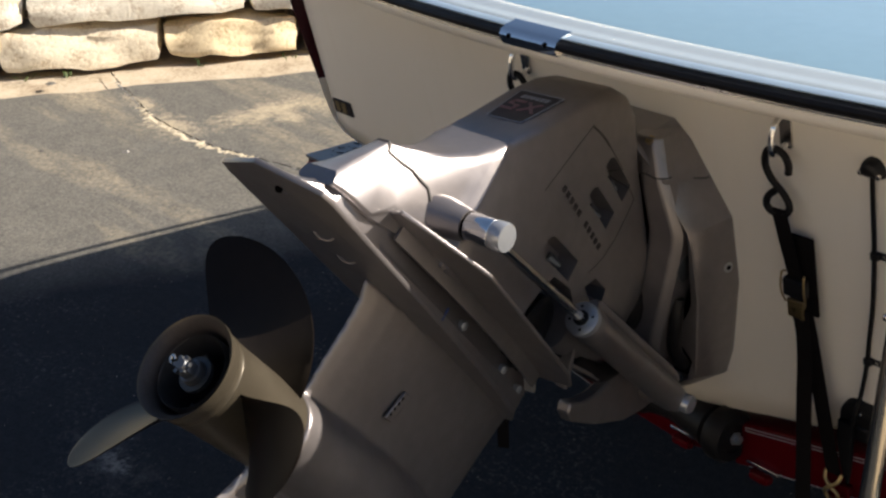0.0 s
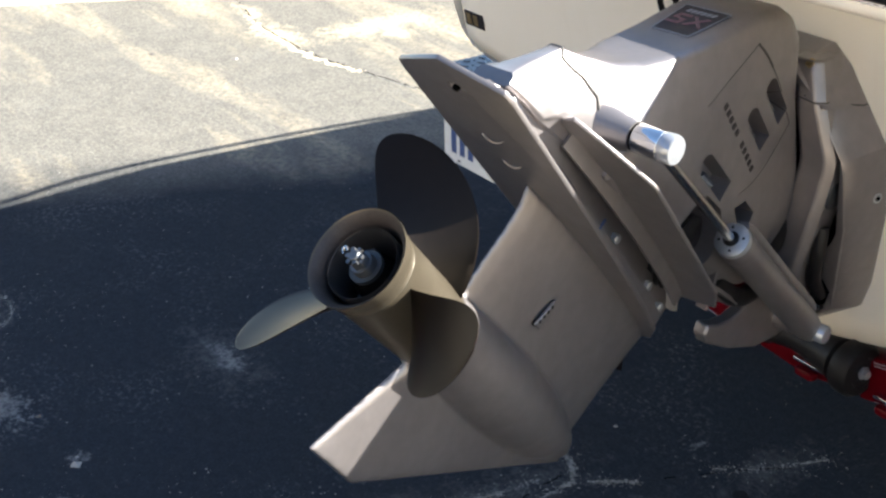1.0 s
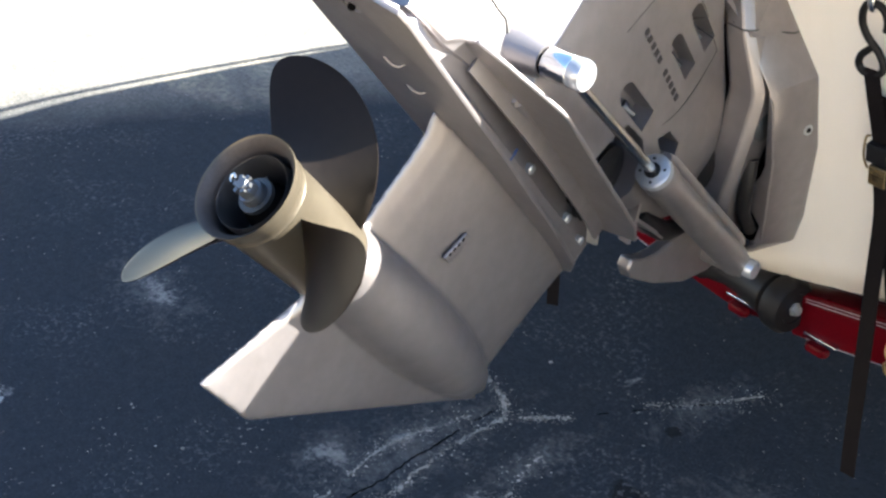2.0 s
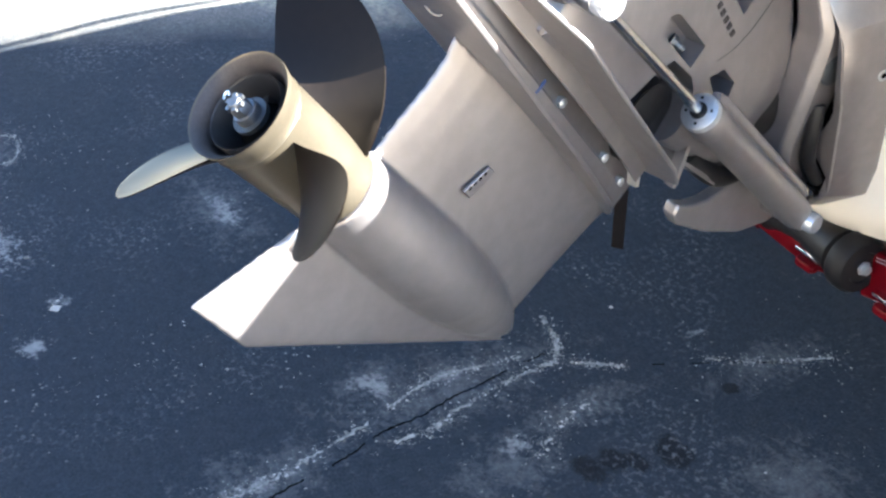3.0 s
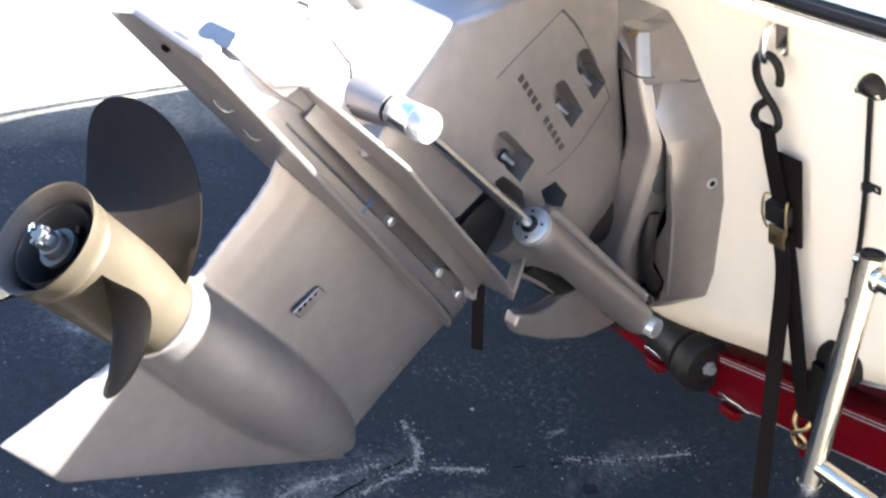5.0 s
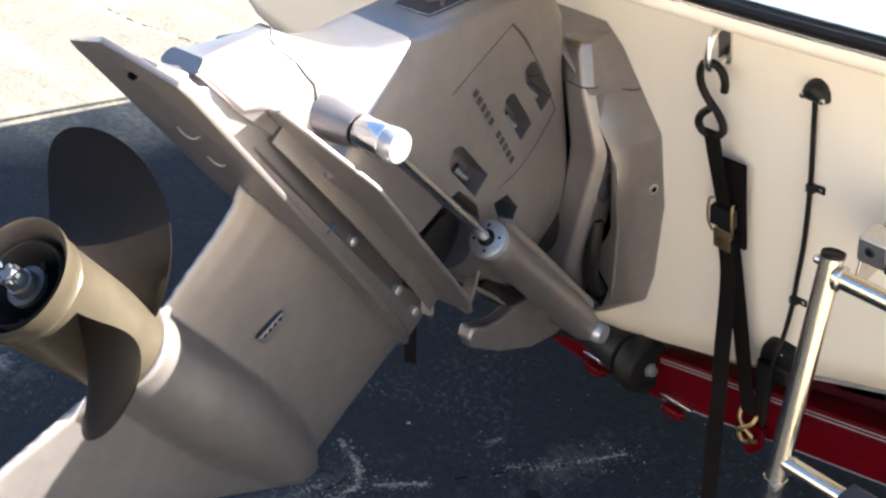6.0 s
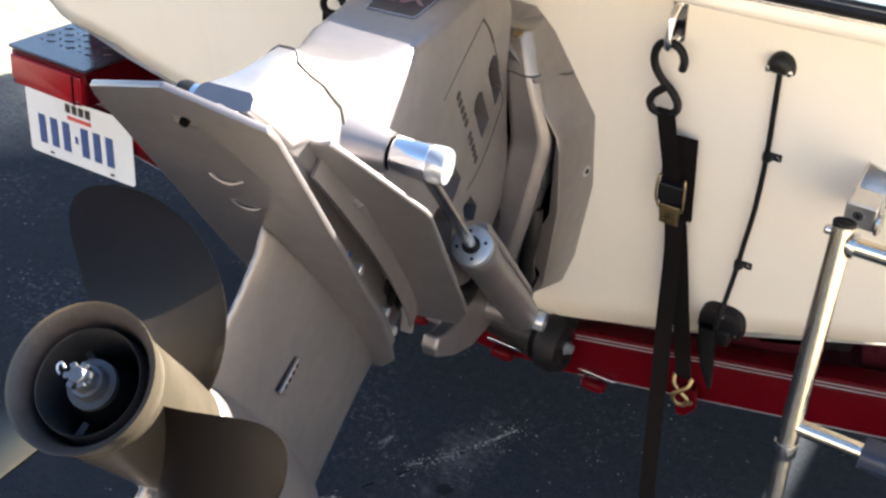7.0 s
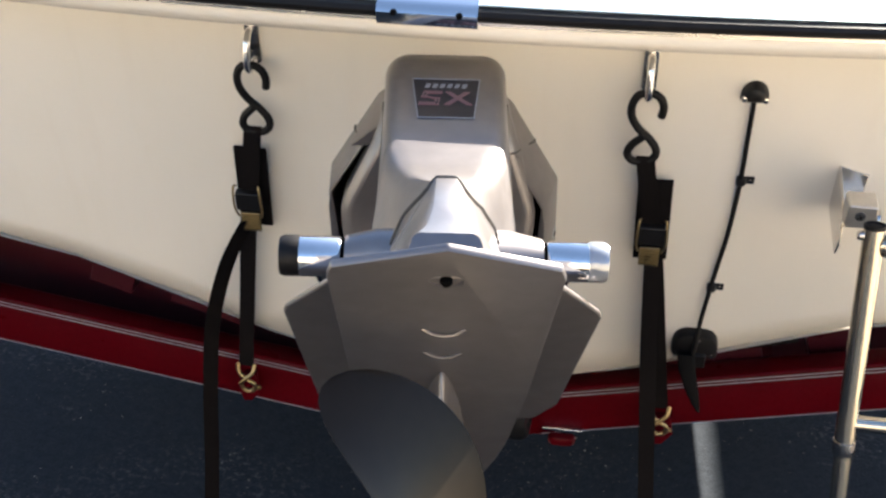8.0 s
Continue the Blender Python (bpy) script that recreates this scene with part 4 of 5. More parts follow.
# trim rams
def make_ram(s):
    pin = Vector((s * 0.09, 0.188, 0.335))
    boss = part("ram_boss", tube(dl([(s * 0.0, 0.165, 0.325), (s * 0.03, 0.172, 0.328), (s * 0.06, 0.183, 0.335), (s * 0.085, 0.188, 0.335), (s * 0.094, 0.188, 0.335)]), [0.026, 0.0285, 0.0265, 0.0225, 0.0205], 28), PAINT, drive, "cast boss of the ram pin")
    way = DRIVE.to_3x3() @ Vector((s, 0, 0))
    at = DRIVE @ Vector((s * 0.094, 0.188, 0.335))
    part("pin_collar", lathe(at, way, [(-0.002, 0.0178), (0.006, 0.0178)], 24), DARK, drive)
    part("pin_sleeve", lathe(at, way, [(0.004, 0.0185), (0.006, 0.0198), (0.043, 0.0198), (0.044, 0.0185)], 32), CHROME, drive, "polished chrome ram pin sleeve")
    part("pin_cap", lathe(at, way, [(0.043, 0.0192), (0.045, 0.0198), (0.058, 0.0198), (0.062, 0.0180), (0.063, 0.0)], 32), CAPPLASTIC if s > 0 else RUBBER, drive, "pale grey end cap" if s > 0 else "black end cap")
    a, b, c = Vector((s * 0.122, 0.200, 0.336)), Vector((s * 0.113, 0.497, 0.372)), Vector((s * 0.121, 0.868, 0.414))
    d = (b - a).normalized()
    wa = DRIVE.to_3x3() @ d
    part("ram_rod", tube(dl([a, b + d * 0.02]), 0.0075, 20), STEEL, drive, "bright ram rod")
    e = (c - b).normalized()
    we = DRIVE.to_3x3() @ e
    B = DRIVE @ b
    L = (c - b).length
    body = part("ram_cylinder", lathe(B, we, [(0.012, 0.0265), (0.016, 0.0275), (0.040, 0.0275), (0.044, 0.0258), (L - 0.03, 0.0258), (L - 0.005, 0.024), (L + 0.012, 0.020), (L + 0.014, 0.0)], 36), PAINT, drive, "grey hydraulic ram cylinder")
    part("gland_ring", lathe(B, we, [(0.0, 0.010), (0.0, 0.0235), (0.002, 0.0265), (0.012, 0.0268), (0.013, 0.01)], 36), ZINC, body, "zinc gland ring with pin holes")
    part("wiper", lathe(B, we, [(-0.002, 0.0076), (-0.002, 0.012), (0.004, 0.012)], 24), RUBBER, body)
    q1, q2 = basis(we)
    for i in range(4):
        p = B + (q1 * math.cos(i * 1.571 + 0.5) + q2 * math.sin(i * 1.571 + 0.5)) * 0.0185
        part("pin_hole", lathe(p, we, [(-0.0006, 0.0022), (0.001, 0.0022)], 10), DARK, body)
    up = Vector((0, -0.113, 1)).normalized()
    side = Vector((s * 0.35, 0, 0))
    off = (up * 0.029 + Vector((s * 0.002, 0, 0)))
    part("oil_gallery", tube(dl([b + e * 0.012 + off * 0.9, b + e * 0.03 + off, b + e * (L - 0.05) + off, b + e * (L - 0.03) + off * 0.9]), [0.009, 0.0105, 0.0105, 0.009], 16), PAINT, body, "cast oil gallery along the cylinder")
    for k in (0.0, 0.014):
        part("hose_fitting", lathe(DRIVE @ (c + up * (0.022 + k) - e * 0.025 + Vector((-s * 0.004, 0, 0))), we, [(-0.004, 0.006), (0.006, 0.006), (0.007, 0.0045), (0.018, 0.0045)], 10), STEEL, body, "small steel hose fitting")
        part("hydraulic_hose", tube(curve(dl([c + up * (0.022 + k) - e * 0.01, c + up * (0.026 + k) + e * 0.03 + Vector((-s * 0.02, 0, 0)), c + up * 0.06 + e * 0.05 + Vector((-s * 0.06, 0, 0))]), 6), 0.0055, 10), RUBBER, body, "black hydraulic hose")
    part("pivot_pin", lathe(DRIVE @ (c + Vector((s * -0.03, 0, 0))), way, [(0.0, 0.0165), (0.062, 0.0165), (0.065, 0.0145)], 24), CAPPLASTIC, drive, "bluish zinc pivot pin")
    return body


make_ram(1)
make_ram(-1)


# propeller
def make_propeller():
    way = DRIVE.to_3x3() @ Vector((0, 1, 0))
    o = DRIVE @ Vector((0, 0, 0))
    hub = part("propeller", lathe(o, way, [(0.120, 0.0470), (0.035, 0.0510), (0.010, 0.0560), (0.005, 0.0600), (0.002, 0.0630), (0.001, 0.0642), (0.005, 0.0640), (0.018, 0.0600), (0.028, 0.0580), (0.031, 0.0592), (0.035, 0.0577), (0.10, 0.0560), (0.174, 0.0545), (0.176, 0.05), (0.176, 0.02)], 56, None, False), PROP, drive, "bronze-grey three-bladed propeller hub")
    part("exhaust_liner", lathe(o, way, [(0.118, 0.0462), (0.035, 0.0502), (0.010, 0.0553), (0.0025, 0.0622)], 56, None, False), LINER, hub, "dark brown inside of the hub")
    part("inner_ring", lathe(o, way, [(0.120, 0.042), (0.016, 0.0440), (0.014, 0.0455), (0.016, 0.0465), (0.120, 0.046)], 48), PROPDARK, hub, "black inner exhaust ring")
    part("hub_core", lathe(o, way, [(0.13, 0.045), (0.06, 0.030), (0.045, 0.028), (0.040, 0.024), (0.028, 0.022)], 32), DARK, hub, "dark rubber hub core")
    for i in range(3):
        a = radians(i * 120 + 20)
        w = Vector((math.cos(a), 0, math.sin(a)))
        n = Vector((-w.z, 0, w.x)) * 0.003
        part("spoke", loft([dl([w * 0.02 + n + Vector((0, y, 0)), w * 0.02 - n + Vector((0, y, 0)), w * 0.047 - n + Vector((0, y, 0)), w * 0.047 + n + Vector((0, y, 0))]) for y in (0.05, 0.12)]), PROPDARK, hub)
    part("thrust_washer", lathe(o, way, [(0.022, 0.0), (0.022, 0.0215), (0.028, 0.0215)], 32), WASHER, hub, "dull dark thrust washer")
    part("lock_washer", lathe(o, way, [(0.012, 0.0), (0.012, 0.0140), (0.014, 0.0150), (0.022, 0.0155)], 12), NUT, hub)
    for i in range(6):
        a = radians(i * 60 + 12)
        part("castle", prism(rrect(0.0026, 0.0022, 0.0008, 2), DRIVE @ Matrix.Rotation(a, 4, "Y") @ Matrix.Translation((0, 0.0, 0.0092)) @ Matrix.Rotation(radians(90), 4, "X"), (-0.001, 0.0045)), NUT, hub, "", False)
    part("propeller_nut", lathe(o, way, [(0.001, 0.0065), (0.0, 0.0095), (0.002, 0.0115), (0.014, 0.0118)], 6), NUT, hub, "bright propeller nut")
    part("shaft_end", lathe(o, way, [(-0.006, 0.0), (-0.006, 0.0062), (-0.004, 0.0078), (0.004, 0.0078)], 20), NUT, hub)
    part("split_pin", tube(curve(dl([(-0.012, -0.004, 0.002), (-0.017, -0.005, 0.005), (-0.019, -0.004, 0.0), (-0.014, -0.004, -0.004)]), 5), 0.0014, 6), STEEL, hub)
    for i in range(3):
        make_blade(hub, radians(BLADE0 + 120 * i))
    return hub


BLADE0 = 0.0


def make_blade(hub, th0):
    """A skewed, pitched and raked blade: rows from root to tip, thickest at the root."""
    R, pitch, rake = 0.1863, 0.605, 0.25
    rows = []
    nr, nc = 22, 17
    for i in range(nr + 1):
        k = 1 - (1 - i / nr) ** 1.6
        r = 0.050 + (R - 0.050) * k
        lead = (0.606 - 0.404 * k + 0.369 * k * k) * math.sqrt(max(0.0, 1 - k ** 1.54))
        trail = (0.618 - 0.077 * k - 0.056 * k * k) * math.sqrt(max(0.0, 1 - k ** 2.82))
        top, low = [], []
        for j in range(nc):
            c = j / (nc - 1)
            ph = lead - (lead + trail) * c - 0.402 * k * k
            th = th0 + ph
            y = 0.1045 + pitch / (2 * math.pi) * ph - rake * (r - 0.053)
            t = (0.0090 * (1 - k) + 0.0030) * math.sin(math.pi * min(max(c, 0.05), 0.95)) ** 0.6
            top.append(DRIVE @ Vector((r * math.sin(th), y + t / 2, r * math.cos(th))))
            low.append(DRIVE @ Vector((r * math.sin(th), y - t / 2, r * math.cos(th))))
        rows.append(top + low[::-1])
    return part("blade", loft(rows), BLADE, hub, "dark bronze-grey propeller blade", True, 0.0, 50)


make_propeller()

# water slots on both sides of the leg
for s in (1, -1):
    part("slot_plate", prism([(0.3335, 0.094), (0.343, 0.139), (0.359, 0.139), (0.351, 0.094)], side_m(0.0), tuple(sorted((s * 0.0205, s * 0.0250)))), PAINT, lower, "", True, 0.0015)
    for i in range(4):
        z = 0.100 + i * 0.0088
        y = 0.3370 + i * 0.0019
        part("water_slot", box(side_m(0.0), (y, z, min(s * 0.02, s * 0.0256)), (y + 0.0036, z + 0.0050, max(s * 0.02, s * 0.0256))), DARK, lower, "", False)

# transom shield: a deep frame round the drive's root
SH_OUT = [(0.0, 0.985), (0.060, 0.985), (0.090, 0.955), (0.158, 0.835), (0.160, 0.710), (0.135, 0.560), (0.115, 0.500), (0.030, 0.430), (0.0, 0.428)]


# the casting reaches a little further to port
PORT = 1.09


def sh_ring(scale, out, zc=0.71):
    pts = []
    for x, z in SH_OUT:
        pts.append((x * scale, zc + (z - zc) * scale))
    full = pts + [(-x * PORT, z) for x, z in pts[-2:0:-1]]
    return [Vector((x, transom_y(z) - out, z)) for x, z in full]


shield_secs = [sh_ring(1.0, 0.0), sh_ring(1.0, 0.012), sh_ring(0.92, 0.090), sh_ring(0.91, 0.093), sh_ring(0.90, 0.090), sh_ring(0.915, 0.02), sh_ring(0.915, 0.0)]
shield = part("transom_shield", loft(shield_secs, True, False), PAINT, drive, "grey faceted transom shield", True, 0.0, 25)
# black sheet puts the shade of the hollow shield into colour
part("shield_back", loft([sh_ring(0.93, 0.002), sh_ring(0.93, 0.010)]), DARK, shield, "black sheet standing for the shade inside the shield")
for s in (1, -PORT):
    part("shield_screw", lathe((s * 0.157, 0.045, 0.746), (s * 0.98, -0.196, -0.03), [(-0.004, 0.009), (0.0015, 0.009), (0.0025, 0.006), (0.0005, 0.0045)], 16), ZINC, shield)
    part("screw_recess", lathe((s * 0.157, 0.045, 0.746), (s * 0.98, -0.196, -0.03), [(0.0026, 0.0042), (0.0030, 0.0042)], 12), DARK, shield)
    part("shield_seam", tube([(s * 0.123, transom_y(0.90) - 0.004, 0.900), (s * 0.1225, transom_y(0.90) - 0.013, 0.899), (s * 0.1035, -0.0475, 0.911), (s * 0.078, -0.075, 0.922)], 0.0015, 6), SEAM, shield)
    cheek = on_transom(0.0, 0.0)
    part("shield_cheek", prism([(s * x, z / cheek.col[1].z) for x, z in ((0.143, 0.826), (0.147, 0.800), (0.147, 0.700), (0.130, 0.580), (0.122, 0.535), (0.120, 0.565), (0.088, 0.608), (0.124, 0.668), (0.133, 0.690), (0.1415, 0.826))], cheek @ Matrix.Translation((0, 0.0215, 0)), (0.086, 0.091)), PAINT, shield, "", True, 0.001)
    part("rubber_stop", tube(curve([(s * 0.118, -0.03, 0.70), (s * 0.122, -0.035, 0.655), (s * 0.112, -0.02, 0.60), (s * 0.10, 0.02, 0.55)], 5), [0.012] * 16, 10), RUBBER, shield, "black rubber edge inside the shield")


# hood that closes the shield's top round the cover
HOOD = [(0.0, 0.985), (0.060, 0.985), (0.090, 0.955), (0.121, 0.900), (0.082, 0.905), (0.0, 0.905)]


def hood_ring(k, out, low=0.0):
    """One ring of the hood; low lifts its lower edge towards the mouth of the shield."""
    pts = [(x * k, 0.71 + (z - 0.71) * k) for x, z in HOOD]
    pts = [(x, z + low * (1 if i > 2 else 0)) for i, (x, z) in enumerate(pts)]
    return [Vector((x, transom_y(z) - out, z)) for x, z in pts + [(-x * PORT, z) for x, z in pts[-2:0:-1]]]


part("shield_hood", loft([hood_ring(0.997, 0.004), hood_ring(0.997, 0.0125), hood_ring(0.925, 0.090, 0.020), hood_ring(0.912, 0.0945, 0.023)]), PAINT, shield, "hood at the top of the shield", True, 0.0, 25)


# gimbal: a bent cast arm on either side, steering with the drive
GIM = pose(0, 0, 0, 0, 0, STEER)


def make_gimbal(s):
    """The steering yoke's arm: flat-sided, bent outwards at half height, under a broader cap."""
    rows = [(0.975, 0.080, -0.078, 0.046), (0.918, 0.097, -0.086, 0.048), (0.905, 0.1005, -0.087, 0.050), (0.835, 0.1190, -0.079, 0.056), (0.820, 0.1225, -0.077, 0.058), (0.800, 0.1220, -0.077, 0.058), (0.755, 0.1175, -0.080, 0.058), (0.700, 0.111, -0.085, 0.056), (0.630, 0.097, -0.085, 0.054), (0.575, 0.089, -0.072, 0.050)]
    secs = []
    for z, out, aft, wide in rows:
        # the port arm stands further out from the turned drive
        spread = (0.003 if s > 0 else 0.020) * min(1.0, max(0.0, (0.93 - z) / 0.08))
        out, wide = out + spread, wide + spread * (1.0 if s > 0 else 0.6)
        ring = [(out, aft + 0.070), (out, aft + 0.014), (out - 0.006, aft + 0.005), (out - 0.012, aft), (out - wide + 0.008, aft + 0.001), (out - wide + 0.003, aft + 0.006), (out - wide, aft + 0.016), (out - wide, aft + 0.070)]
        secs.append([GIM @ Vector((s * x, y, z)) for x, y in ring])
    arm = part("gimbal_arm", loft(secs), PAINT, drive, "bent cast gimbal arm", True, 0.003, 30)
    part("cap_seam", tube([GIM @ Vector((s * x, y, z)) for x, y, z in ((0.0985, -0.02, 0.914), (0.0985, -0.072, 0.914), (0.0925, -0.0815, 0.9145), (0.086, -0.0868, 0.915), (0.058, -0.0858, 0.918))], 0.0014, 6), SEAM, arm)
    part("cap_bolt", lathe(GIM @ Vector((s * 0.064, -0.074, 0.968)), GIM.to_3x3() @ Vector((0, -0.6, 0.8)), [(-0.004, 0.008), (0.005, 0.008), (0.006, 0.006)], 6), BRASS, arm, "tarnished yellow zinc bolt")
    part("pivot_washer", lathe(GIM @ Vector((s * 0.116, -0.042, 0.757)), GIM.to_3x3() @ Vector((s, 0, 0)), [(-0.01, 0.024), (0.006, 0.024), (0.008, 0.021)], 24), WASHER, drive)
    return arm


make_gimbal(1)
make_gimbal(-1)
part("bellows", tube([GIM @ Vector((0, -0.20, 0.66)), GIM @ Vector((0, -0.12, 0.68)), GIM @ Vector((0, -0.03, 0.69)), GIM @ Vector((0, 0.10, 0.69))], [0.060, 0.072, 0.074, 0.076], 24), RUBBER, drive, "black rubber bellows")
for s in (1, -1):
    folds = [(0.0, 0.030)]
    for i in range(4):
        folds += [(0.004 + i * 0.010, 0.060), (0.008 + i * 0.010, 0.052)]
    part("bellows", lathe(DRIVE @ Vector((s * 0.020, 0.492, 0.325)), DRIVE.to_3x3() @ Vector((s, 0.25, 0)), folds + [(0.042, 0.0)], 28), RUBBER, drive, "black ribbed rubber bellows under the cover")
part("inner_hose", tube(curve([GIM @ Vector(p) for p in ((0.05, -0.25, 0.66), (0.055, -0.18, 0.60), (0.04, -0.08, 0.585), (0.02, 0.05, 0.60))], 6), 0.016, 14), RUBBER, drive, "black hose")
part("red_clip", box(GIM @ Matrix.Translation((0.055, -0.215, 0.668)), (-0.010, -0.010, -0.010), (0.010, 0.010, 0.010)), plain("red_plastic", (0.16, 0.006, 0.01), 0.4), drive, "small red plastic clip", True, 0.003)
# curved stop under the rams
TUSK = [(-0.266, 0.587), (-0.273, 0.570), (-0.262, 0.550), (-0.194, 0.510), (-0.112, 0.477), (-0.044, 0.469), (0.03, 0.480), (0.06, 0.52), (0.02, 0.57), (-0.08, 0.60), (-0.135, 0.592), (-0.165, 0.575), (-0.200, 0.569), (-0.234, 0.573)]
TM = GIM @ Matrix(((0, 0, 1, 0.05), (1, 0, 0, 0), (0, 1, 0, 0), (0, 0, 0, 1)))
part("tilt_stop", prism(TUSK, TM, (-0.012, 0.012)), PAINT, drive, "curved cast horn below the rams", True, 0.004)
part("cross_shaft", tube([GIM @ Vector((-0.135, -0.05, 0.513)), GIM @ Vector((0.10, -0.05, 0.513))], 0.019, 18), PAINT, drive)
part("trim_bracket", strap([GIM @ Vector((0.06, -0.290, 0.628)), GIM @ Vector((0.06, -0.276, 0.665)), GIM @ Vector((0.06, -0.268, 0.70))], 0.020, (1, 0, 0), 0.006), PAINT, drive, "grey-beige bracket strip")
part("trim_bracket", strap([GIM @ Vector((0.06, -0.276, 0.662)), GIM @ Vector((0.06, -0.235, 0.630)), GIM @ Vector((0.06, -0.195, 0.597))], 0.022, (1, -0.3, 0.5), 0.006), PAINT, drive, "grey-beige bracket strip")

# ---- tie-down straps ----
def make_tiedown(s, tail):
    def at(z, off=0.030):
        return on_transom(s * (0.274 + 0.17 * (0.92 - z)), z, off)
    t = thing("tie_down_strap", at(0.40).translation, "black webbing transom tie-down with cam buckle and S-hook", "strap", "transom straps")
    # eye bolt on the transom: plate and bent steel loop
    e = on_transom(s * 0.2705, 1.022)
    eye = part("eye_bolt", tube(curve([e @ Vector(p) for p in ((0, 0.022, 0.0), (0, 0.024, 0.020), (0, 0.008, 0.034), (0, -0.018, 0.038), (0, -0.030, 0.024), (0, -0.024, 0.0))], 6), 0.0052, 12), CHROME, t, "polished steel eye on the transom")
    part("eye_plate", prism(rrect(0.010, 0.032, 0.006), e, (0.0, 0.005)), STEEL, eye, "", True, 0.001)
    # S-hook in black vinyl, its lower loop twisted shut
    h = at(0.937, 0.030)
    pts = [(0.023, 0.038, 0), (0.025, 0.056, 0.001), (0.018, 0.073, 0.001), (0.002, 0.080, 0), (-0.015, 0.074, 0), (-0.023, 0.056, -0.001), (-0.022, 0.034, -0.002), (-0.010, 0.012, -0.003), (0.008, -0.006, -0.003), (0.020, -0.022, -0.001), (0.021, -0.036, 0), (0.012, -0.046, 0.002), (-0.002, -0.048, 0.003), (-0.016, -0.045, 0.003), (-0.023, -0.033, 0.003), (-0.018, -0.017, 0.003), (-0.006, -0.004, 0.003), (0.000, 0.002, 0.003)]
    part("s_hook", tube(curve([h @ (Vector(p) * 0.86) for p in pts], 5), 0.0056, 12), RUBBER, t, "black vinyl-coated S-hook")
    w = 0.026
    loop = [at(z, d).translation for z, d in ((0.906, 0.032), (0.898, 0.037), (0.86, 0.036), (0.80, 0.033), (0.76, 0.030))]
    part("webbing", strap(loop, w, (1, 0, 0)), WEB, t)
    pad = at(0.789, 0.020)
    part("pad", prism(rrect(0.0245, 0.072, 0.002, 3, 0.002, 0), pad @ pose(0, 0, 0, 0, 0, 2 * s), (-0.003, 0.001)), WEB, t, "black protective pad", True)
    # cam buckle
    b = at(0.777, 0.034)
    bk = part("buckle", prism(rrect(0.019, 0.016, 0.003, 3), b, (-0.004, 0.010)), PLASTIC, t, "dark cam buckle", True, 0.002)
    for q in (-1, 1):
        part("buckle_cheek", tube(curve([b @ Vector(p) for p in ((q * 0.017, 0.026, 0.003), (q * 0.0195, 0.026, 0.009), (q * 0.0205, 0.004, 0.012), (q * 0.0205, -0.014, 0.010), (q * 0.017, -0.030, 0.006))], 5), 0.0018, 8), BRASS, bk, "yellow zinc wire of the buckle")
    part("buckle_tongue", prism(rrect(0.0145, 0.017, 0.002, 3, 0, -0.040), b, (0.003, 0.007)), BRASS, bk, "ribbed yellow zinc tongue", True, 0.001)
    for i in range(5):
        part("tongue_rib", box(b, (-0.0125, -0.031 - i * 0.0055, 0.0068), (0.0125, -0.0285 - i * 0.0055, 0.0088)), BRASS, bk, "", False)
    # tensioned run down to the trailer hook
    low = Vector((s * 0.350, 0.116, 0.410))
    top = at(0.70, 0.028).translation
    run = curve([at(0.75, 0.030).translation, top, top.lerp(low, 0.5), low], 6)
    part("webbing", strap(run, w, (1, 0.1 * s, 0)), WEB, t)
    hook = [low + Vector(p) for p in ((-0.014, 0, 0.004), (-0.012, -0.004, -0.012), (0.002, -0.006, -0.024), (0.014, -0.004, -0.034), (0.010, 0.0, -0.05), (-0.004, 0.004, -0.052))]
    part("wire_hook", tube(curve(hook, 5), 0.0036, 10), BRASS, t, "yellow zinc wire hook")
    part("wire_hook", tube(curve([low + Vector(p) for p in ((0.015, 0, 0.004), (0.012, -0.006, -0.010), (0.0, -0.008, -0.022), (-0.010, -0.004, -0.036), (0.0, 0.0, -0.052), (0.022, 0.002, -0.042))], 5), 0.0036, 10), BRASS, t, "yellow zinc wire hook")
    part("webbing_tail", strap(curve(tail, 6), w, (1, 0.15, 0) if s > 0 else (0.8, 0.6, 0), 0.002), WEB, t, "loose hanging end of the webbing")
    return t


make_tiedown(1, [(0.305, 0.030, 0.73), (0.309, 0.050, 0.66), (0.317, 0.057, 0.54), (0.323, 0.060, 0.47), (0.332, 0.062, 0.365), (0.342, 0.064, 0.25), (0.350, 0.066, 0.17)])
make_tiedown(-1, [(-0.303, 0.030, 0.73), (-0.340, 0.040, 0.66), (-0.368, 0.050, 0.58), (-0.385, 0.055, 0.50), (-0.394, 0.052, 0.38), (-0.402, 0.060, 0.275), (-0.412, 0.07, 0.17), (-0.421, 0.080, 0.087)])


